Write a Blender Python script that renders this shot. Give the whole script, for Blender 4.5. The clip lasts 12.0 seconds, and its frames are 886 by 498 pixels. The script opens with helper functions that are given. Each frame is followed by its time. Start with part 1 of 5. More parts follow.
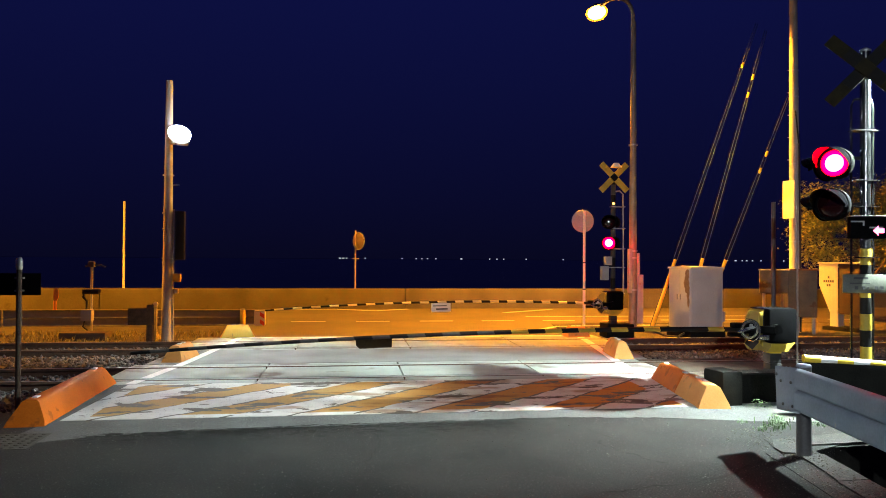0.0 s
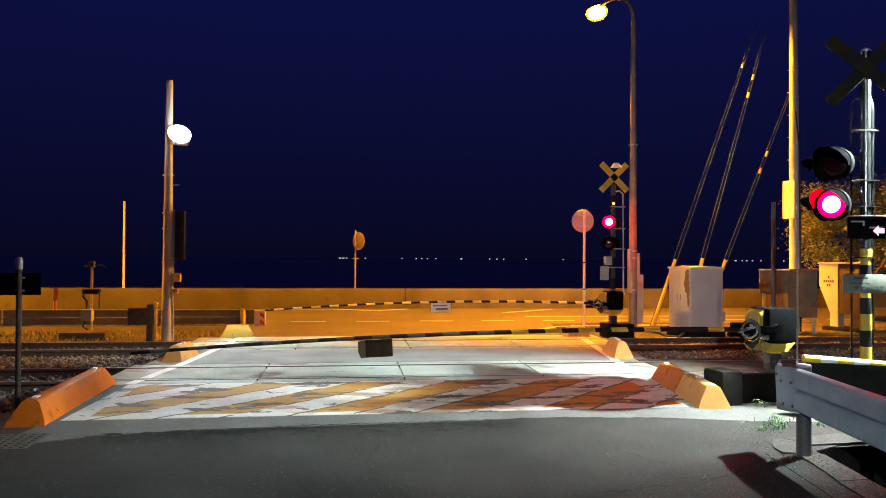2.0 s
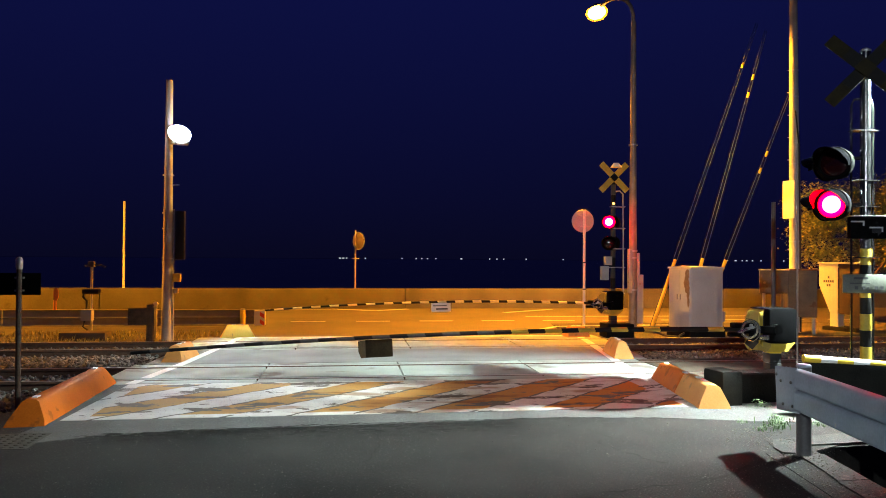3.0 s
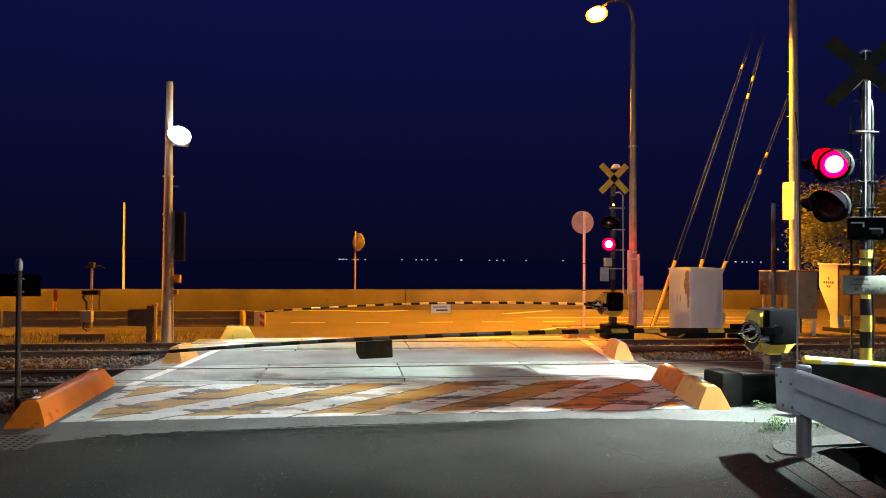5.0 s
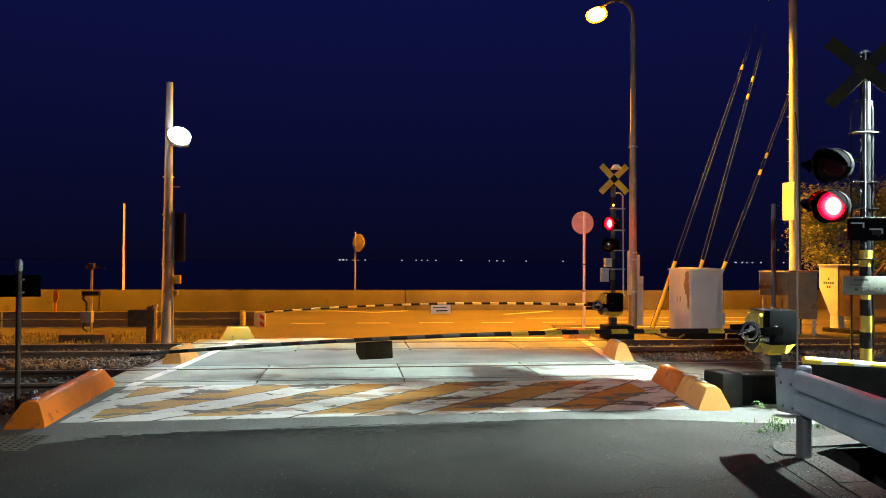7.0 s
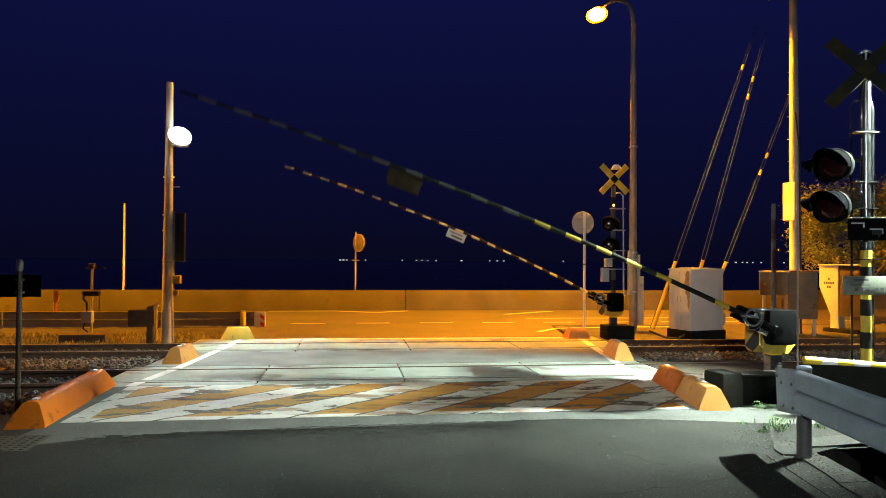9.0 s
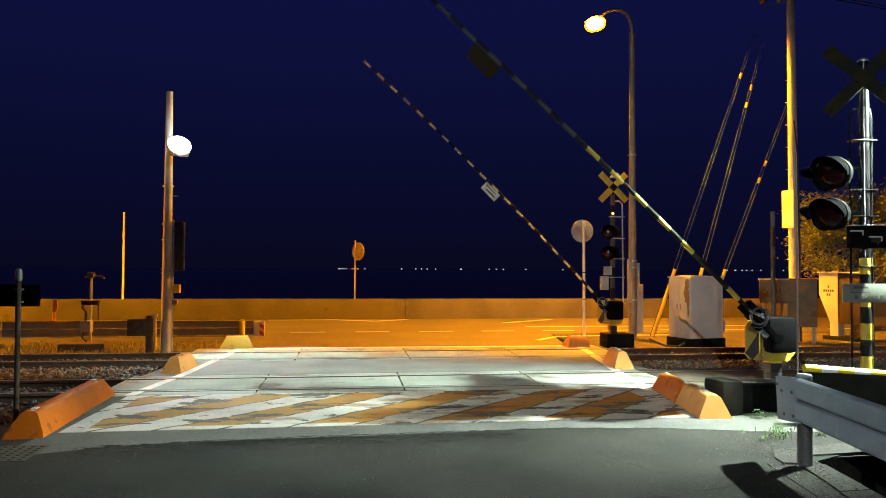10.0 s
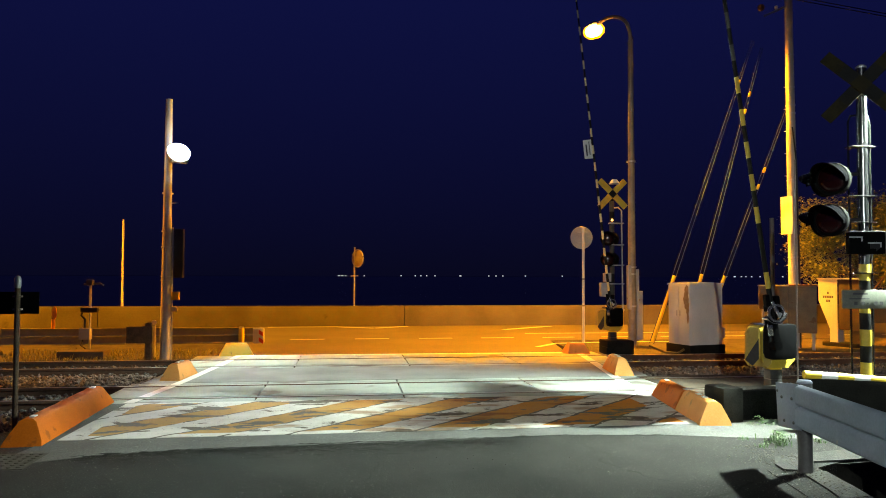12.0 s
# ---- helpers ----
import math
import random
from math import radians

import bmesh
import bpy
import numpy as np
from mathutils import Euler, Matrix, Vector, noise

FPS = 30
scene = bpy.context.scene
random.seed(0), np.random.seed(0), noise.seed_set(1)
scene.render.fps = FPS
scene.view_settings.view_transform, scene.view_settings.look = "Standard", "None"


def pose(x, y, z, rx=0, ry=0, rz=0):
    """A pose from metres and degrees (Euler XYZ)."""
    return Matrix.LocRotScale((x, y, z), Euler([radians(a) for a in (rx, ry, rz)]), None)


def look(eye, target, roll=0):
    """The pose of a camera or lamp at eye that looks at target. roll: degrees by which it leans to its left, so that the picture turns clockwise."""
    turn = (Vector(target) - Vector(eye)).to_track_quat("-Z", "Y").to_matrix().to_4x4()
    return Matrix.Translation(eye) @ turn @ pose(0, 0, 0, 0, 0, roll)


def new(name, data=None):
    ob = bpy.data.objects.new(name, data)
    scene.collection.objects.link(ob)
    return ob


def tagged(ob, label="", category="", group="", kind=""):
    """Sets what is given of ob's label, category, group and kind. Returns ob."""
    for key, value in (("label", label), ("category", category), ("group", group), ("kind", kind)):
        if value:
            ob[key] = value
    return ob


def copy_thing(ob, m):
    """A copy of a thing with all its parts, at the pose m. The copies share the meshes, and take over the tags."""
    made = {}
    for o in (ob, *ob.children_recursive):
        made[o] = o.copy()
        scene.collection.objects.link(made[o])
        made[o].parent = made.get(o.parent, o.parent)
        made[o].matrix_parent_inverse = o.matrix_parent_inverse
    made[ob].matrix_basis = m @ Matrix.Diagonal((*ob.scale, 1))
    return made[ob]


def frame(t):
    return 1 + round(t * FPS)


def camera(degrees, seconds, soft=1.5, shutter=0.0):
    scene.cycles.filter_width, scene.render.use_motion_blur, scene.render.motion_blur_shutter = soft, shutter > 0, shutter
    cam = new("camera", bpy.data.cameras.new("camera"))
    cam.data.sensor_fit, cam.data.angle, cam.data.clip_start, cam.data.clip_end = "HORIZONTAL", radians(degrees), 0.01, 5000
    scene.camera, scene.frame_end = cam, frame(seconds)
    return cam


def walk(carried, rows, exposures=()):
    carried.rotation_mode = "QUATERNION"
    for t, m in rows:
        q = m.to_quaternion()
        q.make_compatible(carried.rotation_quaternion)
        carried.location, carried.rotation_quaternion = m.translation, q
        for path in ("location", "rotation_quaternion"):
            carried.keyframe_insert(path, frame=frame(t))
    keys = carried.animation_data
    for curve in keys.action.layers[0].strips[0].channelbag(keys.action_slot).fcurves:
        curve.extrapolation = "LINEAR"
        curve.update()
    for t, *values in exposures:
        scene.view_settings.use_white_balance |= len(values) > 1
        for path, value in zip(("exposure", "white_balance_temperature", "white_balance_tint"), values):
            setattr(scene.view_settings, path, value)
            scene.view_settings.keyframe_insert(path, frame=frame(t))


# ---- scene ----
# ---- camera: held by hand at eye height, tilting up slowly towards the end ----
EYE = (0.0, 0.0, 1.58)
cam = camera(62.19, 12.0, soft=0.95, shutter=0.5)


def aim(yaw, pitch, roll):
    """Looks yaw degrees to the right of +Y and pitch degrees up."""
    a, b = radians(yaw), radians(pitch)
    way = (math.sin(a) * math.cos(b), math.cos(a) * math.cos(b), math.sin(b))
    return look(EYE, (EYE[0] + way[0], EYE[1] + way[1], EYE[2] + way[2]), roll)


PATH = [(0.0, 7.336, 0.744, 0.370), (3.0, 7.336, 0.738, 0.385), (4.0, 7.338, 0.780, 0.383), (5.0, 7.340, 0.833, 0.380),
        (5.5, 7.335, 0.862, 0.379), (6.0, 7.340, 0.876, 0.380), (7.0, 7.340, 0.876, 0.370), (8.8, 7.325, 0.872, 0.366),
        (9.0, 7.320, 0.880, 0.364), (9.5, 7.343, 1.215, 0.340), (10.0, 7.362, 1.542, 0.245), (10.5, 7.380, 1.687, 0.200),
        (11.0, 7.360, 1.800, 0.200), (11.5, 7.400, 1.980, 0.175), (12.0, 7.407, 2.071, 0.160)]
walk(cam, [(t, aim(y, p, r)) for t, y, p, r in PATH],
     exposures=[(0.0, 0.0, 6500, 17), (6.93, 0.0, 6500, 17), (7.03, 0.0, 6500, 8), (7.2, 0.0, 6500, 1), (7.8, 0.0, 6500, 4), (8.8, 0.0, 7000, 9), (12.0, 0.0, 7100, 10)])

# ---- light: night sky, sodium street lamps, two white LED lamps, one added LED fill ----
world = bpy.data.worlds.new("night_sky")
scene.world = world
world.use_nodes = True
nt = world.node_tree
nt.nodes.clear()
w_out, w_bg = nt.nodes.new("ShaderNodeOutputWorld"), nt.nodes.new("ShaderNodeBackground")
w_tex, w_sep, w_ramp = nt.nodes.new("ShaderNodeTexCoord"), nt.nodes.new("ShaderNodeSeparateXYZ"), nt.nodes.new("ShaderNodeValToRGB")
nt.links.new(w_tex.outputs["Generated"], w_sep.inputs[0])
nt.links.new(w_sep.outputs["Z"], w_ramp.inputs[0])
nt.links.new(w_ramp.outputs[0], w_bg.inputs["Color"])
nt.links.new(w_bg.outputs[0], w_out.inputs["Surface"])
w_ramp.color_ramp.elements[0].position, w_ramp.color_ramp.elements[0].color = 0.0, (0.0022, 0.0024, 0.0130, 1)
w_ramp.color_ramp.elements[1].position, w_ramp.color_ramp.elements[1].color = 0.35, (0.0036, 0.0052, 0.0470, 1)
zen = w_ramp.color_ramp.elements.new(0.75)
zen.color = (0.0030, 0.0036, 0.0260, 1)
w_bg.inputs["Strength"].default_value = 1.08

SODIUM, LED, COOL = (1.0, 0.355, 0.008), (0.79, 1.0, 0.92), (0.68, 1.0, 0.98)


def lamp(name, kind, place, target, watts, colour, size, cone=160, blend=0.6):
    data = bpy.data.lights.new(name, kind)
    data.energy, data.color = watts, colour
    data.shadow_soft_size = size
    if kind == "SPOT":
        data.spot_size, data.spot_blend = radians(cone), blend
    ob = new(name, data)
    ob.matrix_world = look(place, target)
    return ob


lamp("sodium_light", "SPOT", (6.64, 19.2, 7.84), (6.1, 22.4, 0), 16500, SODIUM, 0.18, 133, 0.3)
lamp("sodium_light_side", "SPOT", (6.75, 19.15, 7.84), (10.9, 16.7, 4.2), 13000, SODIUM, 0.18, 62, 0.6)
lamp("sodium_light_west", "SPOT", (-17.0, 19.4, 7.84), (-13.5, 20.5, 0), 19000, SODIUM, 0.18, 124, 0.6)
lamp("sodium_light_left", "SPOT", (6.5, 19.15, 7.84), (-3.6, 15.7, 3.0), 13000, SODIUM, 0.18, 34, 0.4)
lamp("pole_led_light", "SPOT", (-3.30, 15.42, 3.98), (1.7, 10.7, 0), 16500, COOL, 0.12, 94, 0.45)
lamp("roadside_led_light", "SPOT", (6.68, 7.05, 3.78), (3.3, 8.1, 0), 9600, LED, 0.08, 81, 0.8)

# Unseen lamp added behind the camera; its narrow beam fills the right-hand fronts.
lamp("unseen_fill_light", "SPOT", (-10.0, -24.0, 6.42), (6.6, 14.0, 0.3), 15500, (0.84, 0.98, 1.0), 0.12, 25, 1.0)


# ---- materials ----
def mat(name, c1, c2, scale=6.0, rough=0.7, bump=0.1, metal=0.0, fine=60.0, stain=None, stain_at=0.62, stain_scale=2.0, grain=0.6):
    """Two tones broken by coarse and fine noise, an optional stain colour with its own shape, relief from the fine noise."""
    m = bpy.data.materials.new(name)
    m.use_nodes = True
    n, k = m.node_tree.nodes, m.node_tree.links
    b = n["Principled BSDF"]
    tc = n.new("ShaderNodeTexCoord")
    co = tc.outputs["Object"]
    a = n.new("ShaderNodeTexNoise")
    a.inputs["Scale"].default_value, a.inputs["Detail"].default_value = scale, 6
    f = n.new("ShaderNodeTexNoise")
    f.inputs["Scale"].default_value, f.inputs["Detail"].default_value = fine, 4
    k.new(co, a.inputs["Vector"]), k.new(co, f.inputs["Vector"])
    add = n.new("ShaderNodeMath")
    add.operation = "MULTIPLY_ADD"
    k.new(f.outputs["Fac"], add.inputs[0])
    add.inputs[1].default_value = grain
    k.new(a.outputs["Fac"], add.inputs[2])
    r = n.new("ShaderNodeValToRGB")
    mid = 0.5 + 0.5 * grain
    r.color_ramp.elements[0].position, r.color_ramp.elements[0].color = (mid - 0.25) / (1 + grain) if grain > 1 else 0.55, (*c1, 1)
    r.color_ramp.elements[1].position, r.color_ramp.elements[1].color = (mid + 0.35) / (1 + grain) if grain > 1 else 1.0, (*c2, 1)
    level = add.outputs[0]
    if grain > 1:
        dv = n.new("ShaderNodeMath")
        dv.operation = "DIVIDE"
        k.new(level, dv.inputs[0])
        dv.inputs[1].default_value = 1 + grain
        level = dv.outputs[0]
    k.new(level, r.inputs[0])
    out = r.outputs[0]
    if stain:
        s = n.new("ShaderNodeTexNoise")
        s.inputs["Scale"].default_value, s.inputs["Detail"].default_value = stain_scale, 8
        k.new(co, s.inputs["Vector"])
        sr = n.new("ShaderNodeValToRGB")
        sr.color_ramp.elements[0].position, sr.color_ramp.elements[1].position = stain_at, stain_at + 0.05
        k.new(s.outputs["Fac"], sr.inputs[0])
        mix = n.new("ShaderNodeMix")
        mix.data_type = "RGBA"
        k.new(sr.outputs[0], mix.inputs[0]), k.new(out, mix.inputs[6])
        mix.inputs[7].default_value = (*stain, 1)
        out = mix.outputs[2]
    k.new(out, b.inputs["Base Color"])
    rr = n.new("ShaderNodeMapRange")
    rr.inputs[3].default_value, rr.inputs[4].default_value = max(0.05, rough - 0.12), min(1, rough + 0.12)
    k.new(a.outputs["Fac"], rr.inputs[0]), k.new(rr.outputs[0], b.inputs["Roughness"])
    b.inputs["Metallic"].default_value = metal
    if bump:
        bp = n.new("ShaderNodeBump")
        bp.inputs["Strength"].default_value, bp.inputs["Distance"].default_value = bump, 0.01
        k.new(f.outputs["Fac"], bp.inputs["Height"]), k.new(bp.outputs[0], b.inputs["Normal"])
    return m


def glowing(name, colour, strength):
    m = bpy.data.materials.new(name)
    m.use_nodes = True
    b = m.node_tree.nodes["Principled BSDF"]
    b.inputs["Base Color"].default_value = (*colour, 1)
    b.inputs["Emission Color"].default_value, b.inputs["Emission Strength"].default_value = (*colour, 1), strength
    return m


M = {}
M["asphalt"] = mat("asphalt", (0.004, 0.004, 0.0036), (0.042, 0.041, 0.037), 1.1, 0.93, 0.28, fine=85, grain=1.8, stain=(0.19, 0.187, 0.17), stain_at=0.64, stain_scale=62)
M["asphalt"].node_tree.nodes["Principled BSDF"].inputs["Specular IOR Level"].default_value = 0.2
M["asphalt_new"] = mat("grey_asphalt_apron", (0.040, 0.041, 0.039), (0.125, 0.127, 0.120), 2.0, 0.86, 0.5, fine=95, grain=1.6, stain=(0.20, 0.20, 0.185), stain_at=0.64, stain_scale=40)
M["tactile"] = mat("worn_tactile_mat", (0.016, 0.015, 0.010), (0.036, 0.033, 0.022), 8, 0.8, 0.2)
# Near black for the road cracks, and for shade painted into the ditch.
M["shade_and_crack"] = mat("black_shade_and_crack", (0.006, 0.006, 0.005), (0.016, 0.015, 0.013), 4, 0.8, 0.3, fine=40)
M["shade_and_crack"].node_tree.nodes["Principled BSDF"].inputs["Specular IOR Level"].default_value = 0.1
M["asphalt_mid"] = mat("asphalt_between_tracks", (0.16, 0.16, 0.153), (0.27, 0.27, 0.258), 1.6, 0.62, 0.5, fine=120)
M["asphalt_far"] = mat("asphalt_coast_road", (0.105, 0.096, 0.065), (0.17, 0.155, 0.11), 0.6, 0.8, 0.4, fine=70)
M["concrete"] = mat("concrete", (0.26, 0.255, 0.24), (0.44, 0.435, 0.41), 2.2, 0.85, 0.35, fine=90, stain=(0.20, 0.19, 0.17), stain_at=0.64)
M["panel"] = mat("crossing_panel_concrete", (0.245, 0.27, 0.245), (0.385, 0.425, 0.385), 1.8, 0.62, 0.3, fine=80, stain=(0.19, 0.175, 0.15), stain_at=0.60, stain_scale=1.2)
M["wall"] = mat("sea_wall_concrete", (0.075, 0.066, 0.055), (0.13, 0.118, 0.10), 1.1, 0.9, 0.4, fine=40, stain=(0.06, 0.054, 0.045), stain_at=0.68, stain_scale=0.9)
M["dark_concrete"] = mat("near_black_concrete", (0.004, 0.0045, 0.004), (0.016, 0.0165, 0.014), 5, 0.95, 0.25, fine=70)
M["dark_concrete"].node_tree.nodes["Principled BSDF"].inputs["Specular IOR Level"].default_value = 0.15
M["kerb"] = mat("old_kerb_concrete", (0.006, 0.006, 0.005), (0.034, 0.031, 0.027), 7, 0.92, 0.9, fine=70, stain=(0.05, 0.045, 0.036), stain_at=0.60, stain_scale=14)
M["white_paint"] = mat("worn_white_paint", (0.62, 0.61, 0.57), (0.82, 0.81, 0.78), 3, 0.6, 0.2, fine=80, stain=(0.30, 0.29, 0.27), stain_at=0.68, stain_scale=4)
M["orange"] = mat("faded_orange_paint", (0.40, 0.085, 0.004), (0.54, 0.125, 0.010), 3, 0.6, 0.10, fine=60, stain=(0.30, 0.075, 0.012), stain_at=0.62, stain_scale=6)
M["orange_pale"] = mat("pale_orange_paint", (0.60, 0.245, 0.065), (0.70, 0.32, 0.10), 3, 0.6, 0.10, fine=60, stain=(0.45, 0.22, 0.08), stain_at=0.64, stain_scale=7)
M["yellow_block"] = mat("yellow_block_paint", (0.84, 0.60, 0.07), (0.90, 0.68, 0.12), 3, 0.6, 0.2, fine=60, stain=(0.5, 0.35, 0.1), stain_at=0.66, stain_scale=6)
M["yellow"] = mat("yellow_enamel", (0.62, 0.42, 0.02), (0.75, 0.53, 0.04), 4, 0.5, 0.12, fine=50, stain=(0.25, 0.17, 0.05), stain_at=0.66, stain_scale=6)
# Yellow board paint blackened: the boards' unlit look is put into the colour.
M["yellow_in_shade"] = mat("shade_darkened_yellow_board", (0.010, 0.008, 0.004), (0.026, 0.021, 0.008), 6, 0.7, 0.2, fine=50)
M["dark_galv"] = mat("dull_zinc_pole", (0.10, 0.103, 0.106), (0.17, 0.173, 0.177), 6, 0.19, 0.1, metal=0.95, fine=50)
M["old_yellow"] = mat("faded_yellow_board", (0.50, 0.33, 0.03), (0.62, 0.42, 0.05), 6, 0.65, 0.15, fine=50)
M["black"] = mat("black_enamel", (0.010, 0.010, 0.011), (0.025, 0.025, 0.026), 4, 0.5, 0.12, fine=50)
M["white"] = mat("white_enamel", (0.68, 0.68, 0.66), (0.80, 0.80, 0.78), 4, 0.5, 0.1, fine=50, stain=(0.42, 0.38, 0.32), stain_at=0.68, stain_scale=6)
M["dark_plastic"] = mat("dark_plastic", (0.008, 0.008, 0.009), (0.02, 0.02, 0.022), 8, 0.32, 0.05, fine=90)
M["galv"] = mat("galvanised_steel", (0.38, 0.39, 0.40), (0.55, 0.56, 0.57), 5, 0.45, 0.1, metal=0.75, fine=60, stain=(0.28, 0.25, 0.22), stain_at=0.64, stain_scale=5)
M["grey_paint"] = mat("grey_painted_steel", (0.30, 0.31, 0.32), (0.42, 0.43, 0.44), 4, 0.55, 0.1, fine=50, stain=(0.30, 0.20, 0.12), stain_at=0.68, stain_scale=5)
# Same rail paint, stained, warm and dulled: the light there put into the colour.
M["rail_warm"] = mat("warm_tinted_rail_paint", (0.23, 0.22, 0.19), (0.33, 0.31, 0.27), 4, 0.6, 0.1, fine=50, stain=(0.22, 0.19, 0.14), stain_at=0.64, stain_scale=6)
# Rail paint in dark blue-grey: its dim cool light put into the colour.
M["rail_cool"] = mat("cool_tinted_rail_paint", (0.19, 0.21, 0.26), (0.25, 0.275, 0.335), 4, 0.5, 0.1, fine=50, stain=(0.36, 0.33, 0.30), stain_at=0.66, stain_scale=8)
M["rail_cool"].node_tree.nodes["Principled BSDF"].inputs["Specular IOR Level"].default_value = 0.15
M["pole_concrete"] = mat("spun_concrete_pole", (0.36, 0.35, 0.32), (0.50, 0.49, 0.46), 4, 0.85, 0.25, fine=70)
M["steel_pole"] = mat("weathered_steel_pole", (0.20, 0.17, 0.14), (0.32, 0.28, 0.24), 5, 0.55, 0.15, metal=0.3, fine=50)
M["cabinet"] = mat("cream_cabinet_paint", (0.36, 0.35, 0.32), (0.45, 0.44, 0.41), 2, 0.55, 0.08, fine=40, stain=(0.27, 0.17, 0.10), stain_at=0.70, stain_scale=1.7)
M["cabinet_white"] = mat("chalky_white_cabinet_paint", (0.56, 0.56, 0.54), (0.70, 0.70, 0.68), 2, 0.6, 0.08, fine=40, stain=(0.40, 0.30, 0.21), stain_at=0.70, stain_scale=1.7)
# Brown for cabinet fronts, darkened: their shade is put into the colour.
M["brown_in_shade"] = mat("shade_darkened_brown_cabinet_paint", (0.10, 0.085, 0.06), (0.16, 0.135, 0.095), 5, 0.7, 0.15, fine=50, stain=(0.12, 0.07, 0.04), stain_at=0.62, stain_scale=5)
# Cabinet body turned away from the lamp: its shade painted as dark brown.
M["unlit_brown"] = mat("unlit_brown_cabinet_paint", (0.022, 0.014, 0.009), (0.05, 0.032, 0.02), 5, 0.8, 0.15, fine=50)
M["rust"] = mat("rusty_steel", (0.08, 0.04, 0.022), (0.17, 0.09, 0.05), 7, 0.85, 0.5, fine=60)
M["wood"] = mat("weathered_wood", (0.05, 0.035, 0.022), (0.11, 0.08, 0.055), 9, 0.9, 0.5, fine=40)
M["sleeper"] = mat("old_concrete_sleeper", (0.055, 0.041, 0.028), (0.11, 0.085, 0.06), 5, 0.9, 0.4, fine=60)
M["soil"] = mat("dark_gravelly_soil", (0.045, 0.040, 0.032), (0.11, 0.10, 0.085), 3, 0.95, 0.9, fine=55)
M["ballast"] = mat("ballast_stone", (0.045, 0.040, 0.033), (0.13, 0.118, 0.10), 9, 0.9, 0.6, fine=60)
M["grass"] = mat("dry_grass", (0.15, 0.13, 0.035), (0.30, 0.26, 0.09), 8, 0.9, 0.2, fine=50)
M["weed"] = mat("green_weed_leaf", (0.04, 0.085, 0.022), (0.075, 0.145, 0.04), 8, 0.7, 0.1, fine=50)
M["leaf"] = mat("tree_leaf", (0.09, 0.11, 0.03), (0.19, 0.20, 0.07), 8, 0.55, 0.1, fine=40)
M["bark"] = mat("bark", (0.06, 0.045, 0.03), (0.12, 0.09, 0.06), 9, 0.95, 0.8, fine=35)
M["sea"] = mat("night_sea", (0.004, 0.006, 0.010), (0.007, 0.010, 0.016), 0.05, 0.22, 0.5, fine=0.8)
M["cable"] = mat("black_cable", (0.012, 0.012, 0.012), (0.03, 0.03, 0.03), 9, 0.6, 0.0)
# Blue put into the steel colour so that orange lamp light on it reads grey.
M["wire"] = mat("blue_tinted_strand", (0.010, 0.024, 0.085), (0.014, 0.032, 0.11), 0.5, 0.85, 0.0, fine=2)
M["red_dark"] = mat("unlit_red_lens", (0.012, 0.002, 0.003), (0.02, 0.003, 0.004), 5, 0.12, 0.0)
M["red_reflector"] = mat("red_reflector", (0.70, 0.06, 0.02), (0.78, 0.10, 0.03), 5, 0.35, 0.0)
M["olive"] = mat("worn_olive_plate", (0.016, 0.010, 0.005), (0.034, 0.023, 0.010), 7, 0.7, 0.2, fine=50)
M["plate"] = mat("white_plate", (0.70, 0.70, 0.68), (0.80, 0.80, 0.78), 3, 0.5, 0.05)
# White plate darkened in its colour against the lamp close beside it.
M["dimmed_plate"] = mat("dimmed_white_plate", (0.09, 0.098, 0.08), (0.15, 0.16, 0.13), 5, 0.6, 0.08, stain=(0.13, 0.135, 0.11), stain_at=0.6, stain_scale=9)
# White paint darkened: pieces that stay unlit carry the shade in their colour.
M["white_in_shade"] = mat("shade_darkened_white_paint", (0.05, 0.05, 0.048), (0.09, 0.09, 0.086), 5, 0.6, 0.1, fine=50)
M["boom_yellow"] = mat("dull_yellow_boom_paint", (0.38, 0.27, 0.02), (0.48, 0.35, 0.04), 5, 0.55, 0.1, fine=50)
M["shield_yellow"] = mat("dulled_yellow_paint", (0.27, 0.20, 0.035), (0.37, 0.27, 0.055), 5, 0.6, 0.12, fine=50, stain=(0.10, 0.06, 0.02), stain_at=0.6, stain_scale=8)
M["dark_post"] = mat("dull_dark_grey_post", (0.06, 0.058, 0.06), (0.10, 0.098, 0.10), 5, 0.6, 0.15, fine=50)
M["motor_black"] = mat("matt_black_cover", (0.0018, 0.0018, 0.002), (0.004, 0.004, 0.0046), 8, 0.7, 0.05, fine=90)
M["motor_black"].node_tree.nodes["Principled BSDF"].inputs["Specular IOR Level"].default_value = 0.02
M["gloss_black"] = mat("glossy_black_enamel", (0.0012, 0.0012, 0.0014), (0.0028, 0.0028, 0.0032), 8, 0.13, 0.0, fine=90)
M["boom_black"] = mat("dull_black_boom_paint", (0.006, 0.006, 0.006), (0.014, 0.014, 0.014), 5, 0.7, 0.1, fine=50)
# White boom paint, yellowed: part of the orange lamp light sits in these colours.
M["boom_white_warm"] = mat("warm_tinted_white_boom_paint", (0.70, 0.60, 0.32), (0.80, 0.70, 0.40), 5, 0.55, 0.1, fine=50)
M["boom_white_yellowed"] = mat("yellow_tinted_white_boom_paint", (0.70, 0.58, 0.26), (0.80, 0.67, 0.33), 5, 0.55, 0.1, fine=50)
for k in ("yellow_in_shade", "orange", "orange_pale", "olive", "white_in_shade", "boom_black", "panel", "asphalt_mid"):
    M[k].node_tree.nodes["Principled BSDF"].inputs["Specular IOR Level"].default_value = 0.12
M["gloss_black"].node_tree.nodes["Principled BSDF"].inputs["Specular IOR Level"].default_value = 0.015
